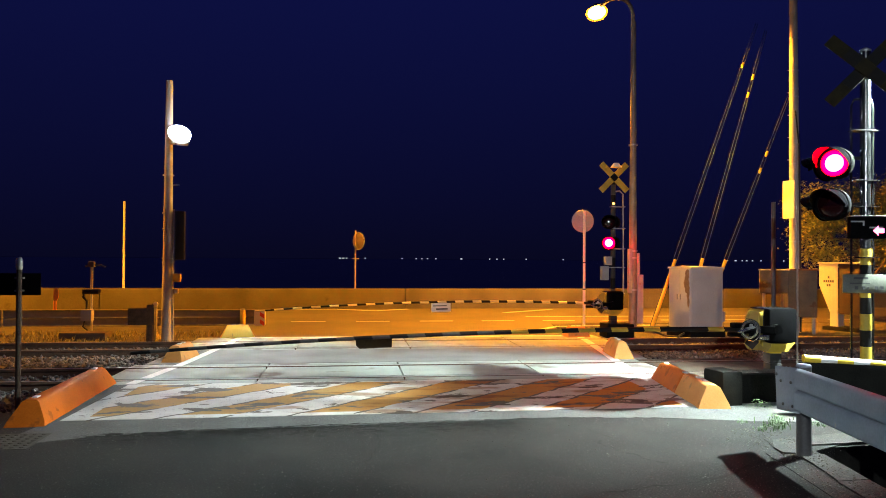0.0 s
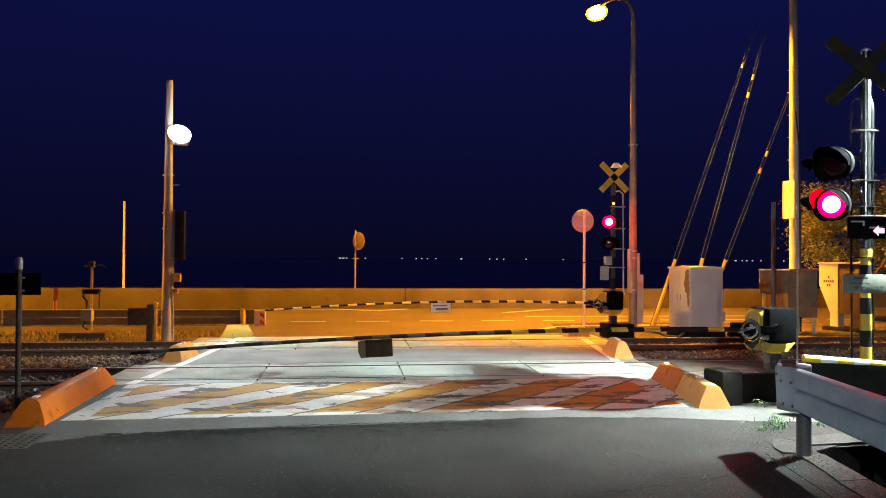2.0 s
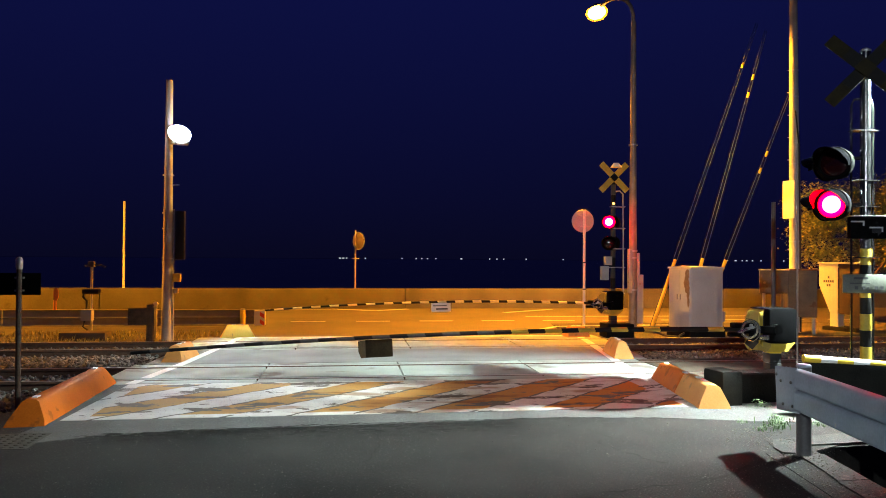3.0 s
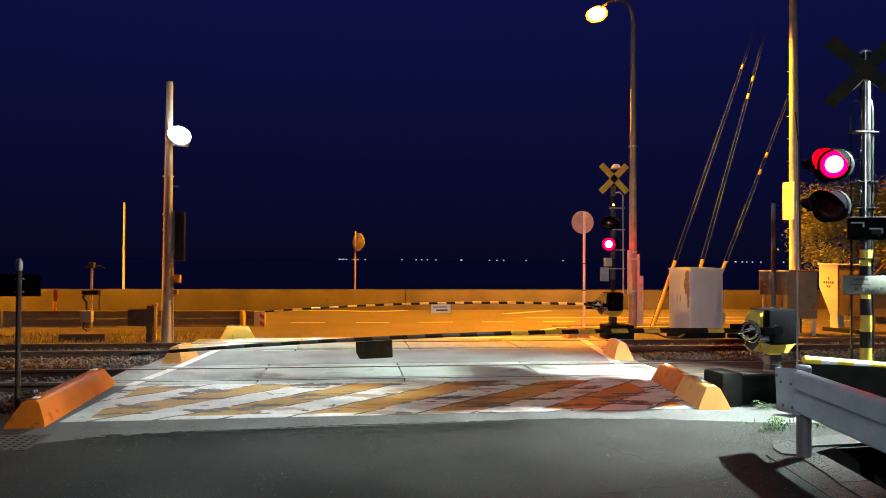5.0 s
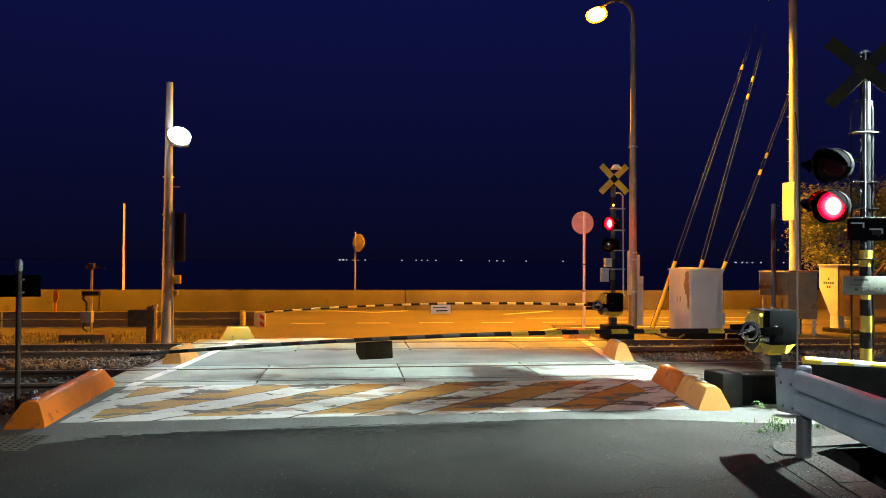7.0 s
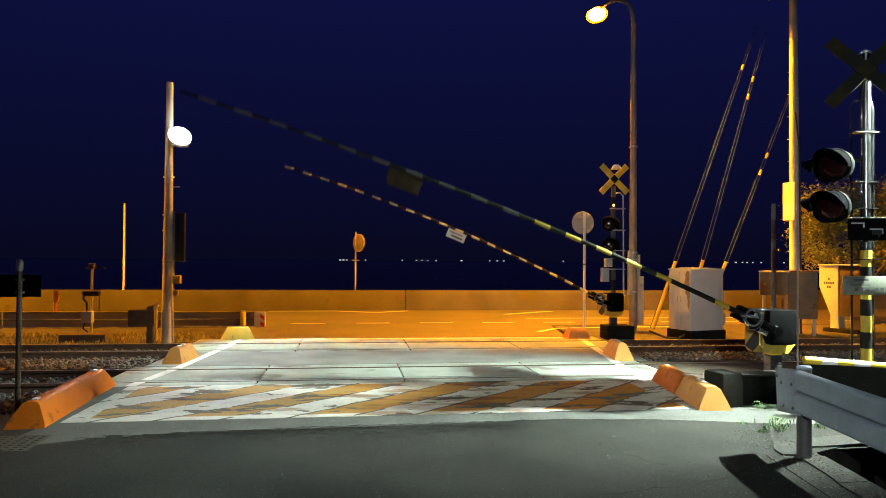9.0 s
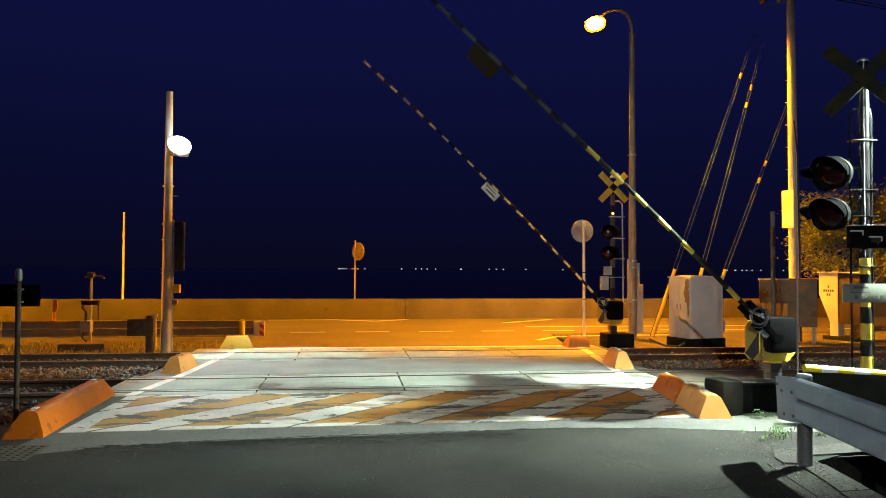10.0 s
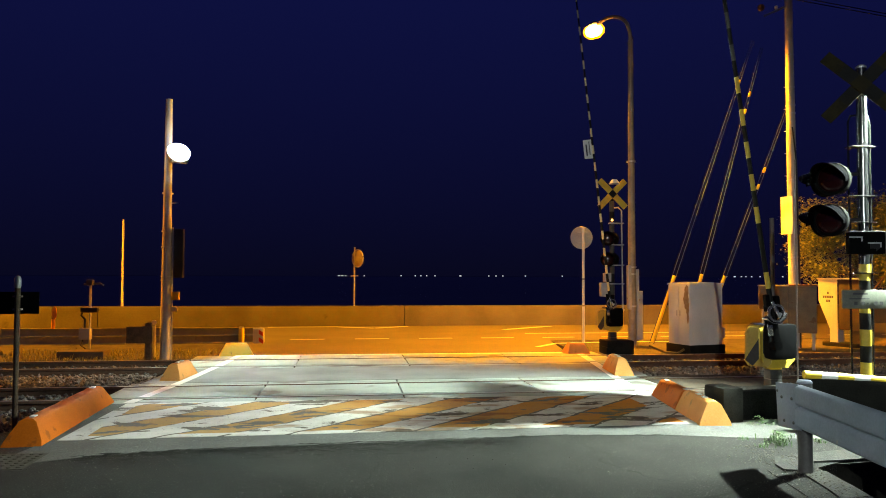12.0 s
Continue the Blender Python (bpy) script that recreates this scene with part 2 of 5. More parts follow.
M["ink"] = mat("dark_lettering", (0.03, 0.03, 0.035), (0.06, 0.06, 0.065), 5, 0.6, 0.0)
M["line_paint"] = mat("coast_road_line_paint", (0.55, 0.54, 0.50), (0.72, 0.71, 0.67), 4, 0.6, 0.2, fine=70, stain=(0.2, 0.2, 0.19), stain_at=0.66, stain_scale=5)


def red_lens_material(name, strength, radius):
    """A red lens over a bright bulb: nearly white at its middle, deep red at its rim."""
    m = glowing(name, (1.0, 0.02, 0.04), strength)
    n, k = m.node_tree.nodes, m.node_tree.links
    tc, ln, rp = n.new("ShaderNodeTexCoord"), n.new("ShaderNodeVectorMath"), n.new("ShaderNodeValToRGB")
    dv = n.new("ShaderNodeMath")
    ln.operation, dv.operation = "LENGTH", "DIVIDE"
    dv.inputs[1].default_value = radius
    k.new(tc.outputs["Object"], ln.inputs[0]), k.new(ln.outputs["Value"], dv.inputs[0]), k.new(dv.outputs[0], rp.inputs[0])
    e = rp.color_ramp.elements
    e[0].position, e[0].color = 0.30, (1.0, 0.020, 0.017, 1)
    e[1].position, e[1].color = 1.0, (0.85, 0.00003, 0.00004, 1)
    mid = e.new(0.66)
    mid.color = (1.0, 0.0009, 0.0007, 1)
    k.new(rp.outputs[0], n["Principled BSDF"].inputs["Emission Color"])
    return m


M["red_glow"] = red_lens_material("lit_red_lens", 460.0, 0.155)
M["red_glow_rear"] = red_lens_material("lit_red_lens_rear", 130.0, 0.145)
M["red_glow_far"] = red_lens_material("lit_red_lens_far", 330.0, 0.145)
M["arrow_glow"] = glowing("lit_red_arrow", (1.0, 0.12, 0.25), 8.0)
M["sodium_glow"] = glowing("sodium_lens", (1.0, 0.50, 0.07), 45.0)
# Glowing see-through amber: the lamp's halo made as a surface.
M["amber_halo"] = glowing("amber_halo_shell", (1.0, 0.30, 0.0), 1.1)
M["amber_halo"].node_tree.nodes["Principled BSDF"].inputs["Alpha"].default_value = 0.4
M["led_glow"] = glowing("led_lens", (0.85, 1.0, 1.0), 60.0)
M["shore_glow"] = glowing("shore_lamp", (0.85, 0.92, 1.0), 0.8)
M["amber_glow"] = glowing("small_amber_lamp", (1.0, 0.55, 0.15), 3.0)


def zebra_material():
    """Worn white ground with orange diagonals, asphalt showing through where the paint has gone."""
    m = bpy.data.materials.new("worn_zebra_paint")
    m.use_nodes = True
    n, k = m.node_tree.nodes, m.node_tree.links
    b = n["Principled BSDF"]
    tc, sep = n.new("ShaderNodeTexCoord"), n.new("ShaderNodeSeparateXYZ")
    k.new(tc.outputs["Object"], sep.inputs[0])

    def calc(op, a, c, d=None):
        q = n.new("ShaderNodeMath")
        q.operation = op
        for i, v in enumerate((a, c, d)):
            if v is None:
                continue
            if isinstance(v, (int, float)):
                q.inputs[i].default_value = v
            else:
                k.new(v, q.inputs[i])
        return q.outputs[0]

    def noise_at(scale, detail=6):
        q = n.new("ShaderNodeTexNoise")
        q.inputs["Scale"].default_value, q.inputs["Detail"].default_value = scale, detail
        k.new(tc.outputs["Object"], q.inputs["Vector"])
        return q.outputs["Fac"]

    X, Y = sep.outputs["X"], sep.outputs["Y"]
    wob = calc("MULTIPLY", calc("SUBTRACT", noise_at(3.0), 0.5), 0.16)
    u = calc("ADD", calc("SUBTRACT", X, Y), wob)
    band = calc("FRACT", calc("DIVIDE", calc("ADD", u, 9.28 + 12.4), 1.24), 0)
    orange = calc("LESS_THAN", band, 0.50)
    inner = calc("MULTIPLY", calc("GREATER_THAN", Y, 7.60), calc("LESS_THAN", Y, 9.38))
    side = calc("MULTIPLY", calc("GREATER_THAN", X, -2.50), calc("LESS_THAN", X, 3.62))
    orange = calc("MULTIPLY", orange, calc("MULTIPLY", inner, side))
    tone = noise_at(2.0)
    pale = n.new("ShaderNodeMix")
    pale.data_type = "RGBA"
    # paler western half: sheen of the far lamp put into the paint colour
    sheen_mix = calc("ADD", calc("MULTIPLY", calc("SUBTRACT", X, -0.6), 0.30), calc("MULTIPLY", calc("SUBTRACT", tone, 0.5), 1.6))
    sheen_mix = calc("MINIMUM", calc("MAXIMUM", sheen_mix, 0.0), 1.0)
    k.new(sheen_mix, pale.inputs[0])
    pale.inputs[6].default_value, pale.inputs[7].default_value = (0.37, 0.215, 0.065, 1), (0.47, 0.185, 0.010, 1)
    white = n.new("ShaderNodeMix")
    white.data_type = "RGBA"
    k.new(noise_at(5.0), white.inputs[0])
    white.inputs[6].default_value, white.inputs[7].default_value = (0.40, 0.395, 0.37, 1), (0.70, 0.695, 0.67, 1)
    col = n.new("ShaderNodeMix")
    col.data_type = "RGBA"
    k.new(orange, col.inputs[0]), k.new(white.outputs[2], col.inputs[6]), k.new(pale.outputs[2], col.inputs[7])
    # wear: patches, plus dark seams along the edges of the diagonals
    edge = calc("ABSOLUTE", calc("SUBTRACT", calc("FRACT", calc("DIVIDE", calc("ADD", u, 9.28 + 12.4), 0.62), 0), 0.5), 0)
    seam = calc("MULTIPLY", calc("GREATER_THAN", edge, 0.455), calc("GREATER_THAN", noise_at(2.6), 0.44))
    stretch = n.new("ShaderNodeMapping")
    stretch.inputs["Scale"].default_value = (1.1, 2.6, 1.0)
    k.new(tc.outputs["Object"], stretch.inputs[0])
    pn = n.new("ShaderNodeTexNoise")
    pn.inputs["Scale"].default_value, pn.inputs["Detail"].default_value, pn.inputs["Roughness"].default_value = 1.3, 9, 0.62
    k.new(stretch.outputs[0], pn.inputs["Vector"])
    worn = calc("GREATER_THAN", pn.outputs["Fac"], 0.568)
    crumb = calc("GREATER_THAN", noise_at(45.0, 3), 0.68)
    gone = calc("MAXIMUM", calc("MAXIMUM", seam, worn), crumb)
    base = n.new("ShaderNodeMix")
    base.data_type = "RGBA"
    k.new(gone, base.inputs[0]), k.new(col.outputs[2], base.inputs[6])
    base.inputs[7].default_value = (0.115, 0.10, 0.085, 1)
    # cast shadow of the signal heads, painted as brown patches along a band
    lane = calc("SUBTRACT", 1.0, calc("DIVIDE", calc("ABSOLUTE", calc("SUBTRACT", X, 1.55), 0), 1.0))
    dn = n.new("ShaderNodeTexNoise")
    dn.inputs["Scale"].default_value, dn.inputs["Detail"].default_value = 1.1, 5
    k.new(stretch.outputs[0], dn.inputs["Vector"])
    # mask of the brown shade laid over the paint
    soil = n.new("ShaderNodeMapRange")
    soil.inputs[1].default_value, soil.inputs[2].default_value = 0.52, 0.62
    k.new(calc("MULTIPLY_ADD", lane, 0.05, dn.outputs["Fac"]), soil.inputs[0])
    shaded = n.new("ShaderNodeMix")
    shaded.data_type, shaded.blend_type = "RGBA", "MULTIPLY"
    k.new(soil.outputs[0], shaded.inputs[0]), k.new(base.outputs[2], shaded.inputs[6])
    shaded.inputs[7].default_value = (0.56, 0.41, 0.31, 1)
    k.new(shaded.outputs[2], b.inputs["Base Color"])
    b.inputs["Roughness"].default_value, b.inputs["Specular IOR Level"].default_value = 0.7, 0.15
    bp = n.new("ShaderNodeBump")
    bp.inputs["Strength"].default_value, bp.inputs["Distance"].default_value = 0.4, 0.008
    k.new(calc("SUBTRACT", noise_at(60.0, 3), calc("MULTIPLY", gone, 0.5)), bp.inputs["Height"])
    k.new(bp.outputs[0], b.inputs["Normal"])
    return m


M["zebra"] = zebra_material()


# ---- mesh helpers ----
def fresh():
    return bmesh.new()


def slab(bm, c, s, bevel=0.0, m=None):
    """A box of size s round the centre c, with softened edges."""
    made = bmesh.ops.create_cube(bm, size=1.0, matrix=Matrix.Translation(c) @ Matrix.Diagonal((*s, 1)))
    vs = made["verts"]
    if bevel:
        es = list({e for v in vs for e in v.link_edges})
        vs = list({v for f in bmesh.ops.bevel(bm, geom=es, offset=bevel, segments=2, affect="EDGES", profile=0.6)["faces"] for v in f.verts} | {v for v in vs if v.is_valid})
    if m is not None:
        bmesh.ops.transform(bm, matrix=m, verts=vs)
    return bm


def rod(bm, p, q, r, r2=None, n=12, caps=True):
    p, q = Vector(p), Vector(q)
    m = Matrix.Translation((p + q) / 2) @ (q - p).to_track_quat("Z", "Y").to_matrix().to_4x4()
    bmesh.ops.create_cone(bm, cap_ends=caps, segments=n, radius1=r, radius2=r if r2 is None else r2, depth=(q - p).length, matrix=m)
    return bm


def pipe(bm, pts, r, n=8):
    """A round pipe along a line of points."""
    pts = [Vector(p) for p in pts]
    rings = []
    up = Vector((0.31, 0.53, 0.79))
    for i, p in enumerate(pts):
        d = (pts[min(i + 1, len(pts) - 1)] - pts[max(i - 1, 0)]).normalized()
        a = d.cross(up).normalized()
        b = d.cross(a)
        rings.append([bm.verts.new(p + (a * math.cos(2 * math.pi * j / n) + b * math.sin(2 * math.pi * j / n)) * r) for j in range(n)])
    for u, v in zip(rings, rings[1:]):
        for j in range(n):
            bm.faces.new((u[j], u[(j + 1) % n], v[(j + 1) % n], v[j]))
    bm.faces.new(rings[0][::-1]), bm.faces.new(rings[-1])
    return bm


def lathe(bm, profile, m=Matrix(), n=24):
    """Turns (radius, height) pairs round the z axis of m."""
    rings = []
    for r, z in profile:
        if r < 1e-5:
            rings.append([bm.verts.new(m @ Vector((0, 0, z)))])
        else:
            rings.append([bm.verts.new(m @ Vector((r * math.cos(2 * math.pi * j / n), r * math.sin(2 * math.pi * j / n), z))) for j in range(n)])
    for u, v in zip(rings, rings[1:]):
        for j in range(n):
            a, b, c, d = u[j % len(u)], u[(j + 1) % len(u)], v[(j + 1) % len(v)], v[j % len(v)]
            fs = [x for i, x in enumerate((a, b, c, d)) if x not in (a, b, c, d)[:i]]
            if len(fs) > 2:
                bm.faces.new(fs)
    return bm


def prism(bm, poly, m, depth):
    """A flat outline in the x-z plane of m, as thick as depth along its y."""
    a = [bm.verts.new(m @ Vector((x, -depth / 2, z))) for x, z in poly]
    b = [bm.verts.new(m @ Vector((x, depth / 2, z))) for x, z in poly]
    bm.faces.new(a), bm.faces.new(b[::-1])
    for i in range(len(poly)):
        j = (i + 1) % len(poly)
        bm.faces.new((a[j], a[i], b[i], b[j]))
    return bm


def ground_poly(bm, pts, z0, z1):
    """An outline on the ground, from z0 up to z1."""
    a = [bm.verts.new((x, y, z0)) for x, y in pts]
    b = [bm.verts.new((x, y, z1)) for x, y in pts]
    bm.faces.new(a[::-1]), bm.faces.new(b)
    for i in range(len(pts)):
        j = (i + 1) % len(pts)
        bm.faces.new((a[i], a[j], b[j], b[i]))
    return bm


def mesh_of(bm, name, material, smooth=35):
    bmesh.ops.recalc_face_normals(bm, faces=bm.faces)
    me = bpy.data.meshes.new(name)
    bm.to_mesh(me)
    bm.free()
    me.materials.append(material)
    if smooth:
        me.shade_smooth()
        me.set_sharp_from_angle(angle=radians(smooth))
    return me


def part(name, bm, material, parent, label="", at=None):
    """Links a bmesh as one mesh under a thing or a part."""
    ob = new(name, mesh_of(bm, name, material))
    ob.parent = parent
    if at is not None:
        ob.matrix_basis = at
    return tagged(ob, label)


def thing(name, at, label, category, group="", kind=""):
    """An empty at the thing's base, which carries its parts."""
    ob = new(name)
    ob.empty_display_size = 0.1
    ob.matrix_basis = at if isinstance(at, Matrix) else pose(*at)
    return tagged(ob, label, category, group, kind)


def single(name, bm, material, label, category, group="", kind="", at=None):
    ob = new(name, mesh_of(bm, name, material))
    if at is not None:
        ob.matrix_basis = at
    return tagged(ob, label, category, group, kind)


def turned(x, y, z, dx, dy):
    """A pose whose -y axis points along (dx, dy)."""
    return pose(x, y, z, 0, 0, math.degrees(math.atan2(dx, -dy)))


# ---- structure: ground, roads, tracks, sea wall, sea ----
ZF = -0.15                                   # level of the coast road and its verges
R1, R2, R3, R4 = 9.84, 10.95, 13.10, 14.21   # the four rails


def flat(name, pts, z0, z1, material, label, category):
    return single(name, ground_poly(fresh(), pts, z0, z1), material, label, category, kind="structure")


def rect(x0, x1, y0, y1):
    return [(x0, y0), (x1, y0), (x1, y1), (x0, y1)]


flat("ground", [(-400, -120), (2.84, -120), (2.84, -0.6), (3.89, 5.83), (4.66, 5.90), (9.0, 6.32), (9.0, -120), (400, -120), (400, 25.6), (-400, 25.6)], -1.2, -0.28, M["soil"], "dark gravelly soil under roads and tracks", "ground")
flat("road_near", [(-30, -60), (2.6, -60), (3.05, 3.4), (3.5, 5.5), (4.2, 5.85), (9, 6.3), (9, 7.95), (4.25, 7.95), (4.25, 9.48), (-2.85, 9.48), (-2.85, 7.9), (-30, 7.9)],
     -0.28, 0.0, M["asphalt"], "dark cracked asphalt road leading up to the crossing", "road")
flat("apron", [(-2.95, 6.45), (-2.2, 6.78), (-1.5, 6.93), (0.3, 7.03), (2.1, 7.14), (3.2, 7.0), (4.2, 6.72), (5.4, 6.6), (5.4, 7.9), (4.25, 7.94), (4.24, 9.47), (-2.84, 9.47), (-2.84, 7.2)], -0.004, 0.0035, M["asphalt_new"],
     "lighter grey asphalt apron laid before the crossing", "road")
flat("zebra_marking", [(-2.72, 7.44), (3.72, 7.50), (4.02, 9.44), (-2.66, 9.46)], 0.004, 0.008, M["zebra"],
     "worn white and orange diagonal stripes painted on asphalt", "road marking")
flat("asphalt_between_tracks", [(-2.95, 11.235), (4.75, 11.235), (4.95, 12.845), (-2.85, 12.845)], -0.28, 0.0, M["asphalt_mid"], "grey asphalt strip between the two tracks", "road")
flat("coast_road", [(-300, 19.4), (-2.6, 19.4), (-2.45, 15.95), (4.9, 15.95), (5.4, 19.2), (300, 19.2), (300, 25.2), (-300, 25.2)], -0.28, ZF, M["asphalt_far"],
     "coast road asphalt under orange lamp light", "road")
flat("verge_left", [(-300, 14.75), (-2.95, 14.75), (-2.6, 19.38), (-300, 19.38)], -0.28, ZF - 0.02, M["soil"], "gravel verge with dry grass beside the track", "verge")
flat("verge_right", [(5.1, 14.95), (300, 14.95), (300, 19.18), (5.42, 19.18)], -0.28, ZF - 0.01, M["soil"], "bare gravel verge carrying cabinets and poles", "verge")
bm = fresh()
q = [bm.verts.new(p) for p in ((-2.45, 14.92, 0), (4.9, 14.92, 0), (4.9, 15.96, ZF + 0.004), (-2.45, 15.96, ZF + 0.004), (-2.45, 14.92, -0.27), (4.9, 14.92, -0.27), (4.9, 15.96, -0.27), (-2.45, 15.96, -0.27))]
for f in ((0, 1, 2, 3), (7, 6, 5, 4), (0, 4, 5, 1), (1, 5, 6, 2), (2, 6, 7, 3), (3, 7, 4, 0)):
    bm.faces.new([q[i] for i in f])
single("ramp", bm, M["asphalt_far"], "short asphalt ramp from crossing down to coast road", "road", kind="structure")
flat("sea", rect(-4500, 4500, 25.7, 4400), -2.6, -2.4, M["sea"], "black night sea reaching the horizon", "sea")
for x0, x1, tag in ((-120.0, -3.2, "ballast_bed_left"), (5.2, 120.0, "ballast_bed_right")):
    bm = fresh()
    for y0, y1, z in ((8.45, 11.7, -0.13), (11.7, 12.4, -0.09), (12.4, 15.0, -0.13)):
        ground_poly(bm, rect(x0, x1, y0, y1), -0.279, z)
    single(tag, bm, M["ballast"], "bed of grey crushed stone under the tracks", "ballast", kind="structure")

# crossing deck: concrete panels laid between and beside the rails
deck = thing("crossing_deck", (0, 0, 0), "pale concrete panels set between the rails", "crossing deck", kind="structure")
NEAR_X, FAR_X = (-3.10, -1.155, 0.752, 2.645, 4.55, 6.45), (-2.90, -0.90, 1.10, 3.10, 5.10)
for ys, xs in ((((9.50, 9.785), (9.945, 10.845), (11.005, 11.225)), NEAR_X), (((12.855, 13.045), (13.205, 14.105), (14.265, 14.91)), FAR_X)):
    for y0, y1 in ys:
        for x0, x1 in zip(xs, xs[1:]):
            bm = fresh()
            slab(bm, ((x0 + x1) / 2, (y0 + y1) / 2, -0.07 - random.uniform(0, 0.003)), (x1 - x0 - 0.022, y1 - y0, 0.14), 0.008)
            part("panel", bm, M["sleeper"] if x0 > 4.5 and ys[0][0] < 10 else M["panel"], deck)


def rail_bar(y, name):
    half = [(0.0, 0.002), (0.028, 0.0), (0.0325, -0.01), (0.030, -0.034), (0.009, -0.048), (0.008, -0.115), (0.055, -0.130), (0.061, -0.142), (0.0, -0.142)]
    poly = half[:-1] + [(-a, b) for a, b in half[::-1][1:-1]]
    bm = fresh()
    prism(bm, poly, pose(0, y, 0.0, 0, 0, 90), 160.0)
    return single(name, bm, M["rust_rail"], "steel rail with rusty web and worn bright head", "rail", "rails", "structure")


def rail_material():
    """Rusty web, polished on the faces that look up."""
    m = mat("rail_steel_rusted", (0.060, 0.034, 0.022), (0.13, 0.075, 0.05), 7, 0.8, 0.3, fine=60)
    n, k = m.node_tree.nodes, m.node_tree.links
    b = n["Principled BSDF"]
    geo, sep, gt = n.new("ShaderNodeNewGeometry"), n.new("ShaderNodeSeparateXYZ"), n.new("ShaderNodeMath")
    pos, ps, hi, both = n.new("ShaderNodeTexCoord"), n.new("ShaderNodeSeparateXYZ"), n.new("ShaderNodeMath"), n.new("ShaderNodeMath")
    gt.operation, hi.operation, both.operation = "GREATER_THAN", "GREATER_THAN", "MULTIPLY"
    gt.inputs[1].default_value, hi.inputs[1].default_value = 0.8, -0.02
    k.new(geo.outputs["Normal"], sep.inputs[0]), k.new(sep.outputs["Z"], gt.inputs[0])
    k.new(pos.outputs["Object"], ps.inputs[0]), k.new(ps.outputs["Z"], hi.inputs[0])
    k.new(gt.outputs[0], both.inputs[0]), k.new(hi.outputs[0], both.inputs[1])
    mix = n.new("ShaderNodeMix")
    mix.data_type = "RGBA"
    old = b.inputs["Base Color"].links[0].from_socket
    k.new(both.outputs[0], mix.inputs[0]), k.new(old, mix.inputs[6])
    mix.inputs[7].default_value = (0.45, 0.43, 0.41, 1)
    k.new(mix.outputs[2], b.inputs["Base Color"]), k.new(both.outputs[0], b.inputs["Metallic"])
    rg = n.new("ShaderNodeMapRange")
    rg.inputs[3].default_value, rg.inputs[4].default_value = 0.85, 0.36
    k.new(both.outputs[0], rg.inputs[0]), k.new(rg.outputs[0], b.inputs["Roughness"])
    return m


M["rust_rail"] = rail_material()
for y in (R1, R2, R3, R4):
    rail_bar(y, "rail")
bm = fresh()
for c in ((R1 + R2) / 2, (R3 + R4) / 2):
    for i in range(70):
        for x in (-3.6 - 0.62 * i, 5.6 + 0.62 * i):
            slab(bm, (x, c, -0.20), (0.22, 2.0, 0.13))
single("sleepers", bm, M["sleeper"], "weathered concrete sleepers half sunk in ballast", "sleepers", kind="stuff")

# painted edge lines of the crossing, broken at the rails
GAPS = ((9.50, 9.785), (9.945, 10.845), (11.005, 13.045), (13.205, 14.105), (14.265, 14.90))


def edge_line(name, pts, width):
    bm = fresh()

    def at(y):
        for (x0, y0), (x1, y1) in zip(pts, pts[1:]):
            if y <= y1 or (x1, y1) == pts[-1]:
                return x0 + (x1 - x0) * (y - y0) / (y1 - y0)

    for y0, y1 in GAPS:
        n = max(1, int((y1 - y0) / 0.4))
        for i in range(n):
            a, b = y0 + (y1 - y0) * i / n, y0 + (y1 - y0) * (i + 1) / n
            ground_poly(bm, [(at(a) - width / 2, a), (at(a) + width / 2, a), (at(b) + width / 2, b), (at(b) - width / 2, b)], 0.0035, 0.0055)
    return single(name, bm, M["white_paint"], "worn white painted edge line across the tracks", "road marking", kind="structure")


edge_line("edge_line_left", [(-2.66, 9.5), (-2.40, 11.27), (-2.16, 13.71), (-2.08, 15.04)], 0.13)
edge_line("edge_line_right", [(3.98, 9.3), (4.07, 10.5), (4.37, 12.35), (4.62, 13.93), (4.75, 15.0)], 0.14)
bm = fresh()
ground_poly(bm, [(-2.1, 14.72), (4.4, 14.66), (4.4, 14.84), (-2.1, 14.88)], 0.0035, 0.0055)
single("stop_line", bm, M["white_paint"], "broad white stop line at the far edge", "road marking", kind="structure")

# coast road markings
bm = fresh()
for i in range(-6, 14):
    x = -1.52 + 1.74 * i
    ground_poly(bm, rect(x, x + 0.92, 20.10, 20.22), ZF + 0.003, ZF + 0.006)
single("centre_dashes", bm, M["line_paint"], "broken white centre line on the coast road", "road marking", kind="structure")


def stroke(bm, pts, w):
    for (x0, y0), (x1, y1) in zip(pts, pts[1:]):
        d = Vector((x1 - x0, y1 - y0)).normalized()
        s = Vector((-d.y, d.x)) * w / 2
        ground_poly(bm, [(x0 - s.x, y0 - s.y), (x1 - s.x, y1 - s.y), (x1 + s.x, y1 + s.y), (x0 + s.x, y0 + s.y)], ZF + 0.003, ZF + 0.006)
    return bm


bm = stroke(fresh(), [(-2.6, 24.95), (-0.3, 25.0)], 0.16)
stroke(bm, [(-0.3, 24.9), (0.9, 24.2), (2.0, 24.95)], 0.22)
stroke(bm, [(5.0, 23.2), (6.9, 24.6)], 0.24)
stroke(bm, [(4.6, 17.5), (5.3, 18.35), (7.0, 18.6), (9.5, 18.6)], 0.15)
stroke(bm, [(5.3, 21.6), (14.0, 21.5)], 0.13)
single("lane_arrows", bm, M["line_paint"], "white lane lines and chevrons on the coast road", "road marking", kind="structure")

wall = thing("sea_wall", (0, 0, 0), "low stained concrete sea wall beyond the road", "sea wall", kind="structure")
for i in range(-14, 14):
    x0 = 1.95 + 10 * i
    bm = slab(fresh(), (x0 + 5, 25.36, 0.06), (9.975, 0.30, 0.96), 0.02)
    part("wall_segment", bm, M["wall"], wall)
bm = fresh()
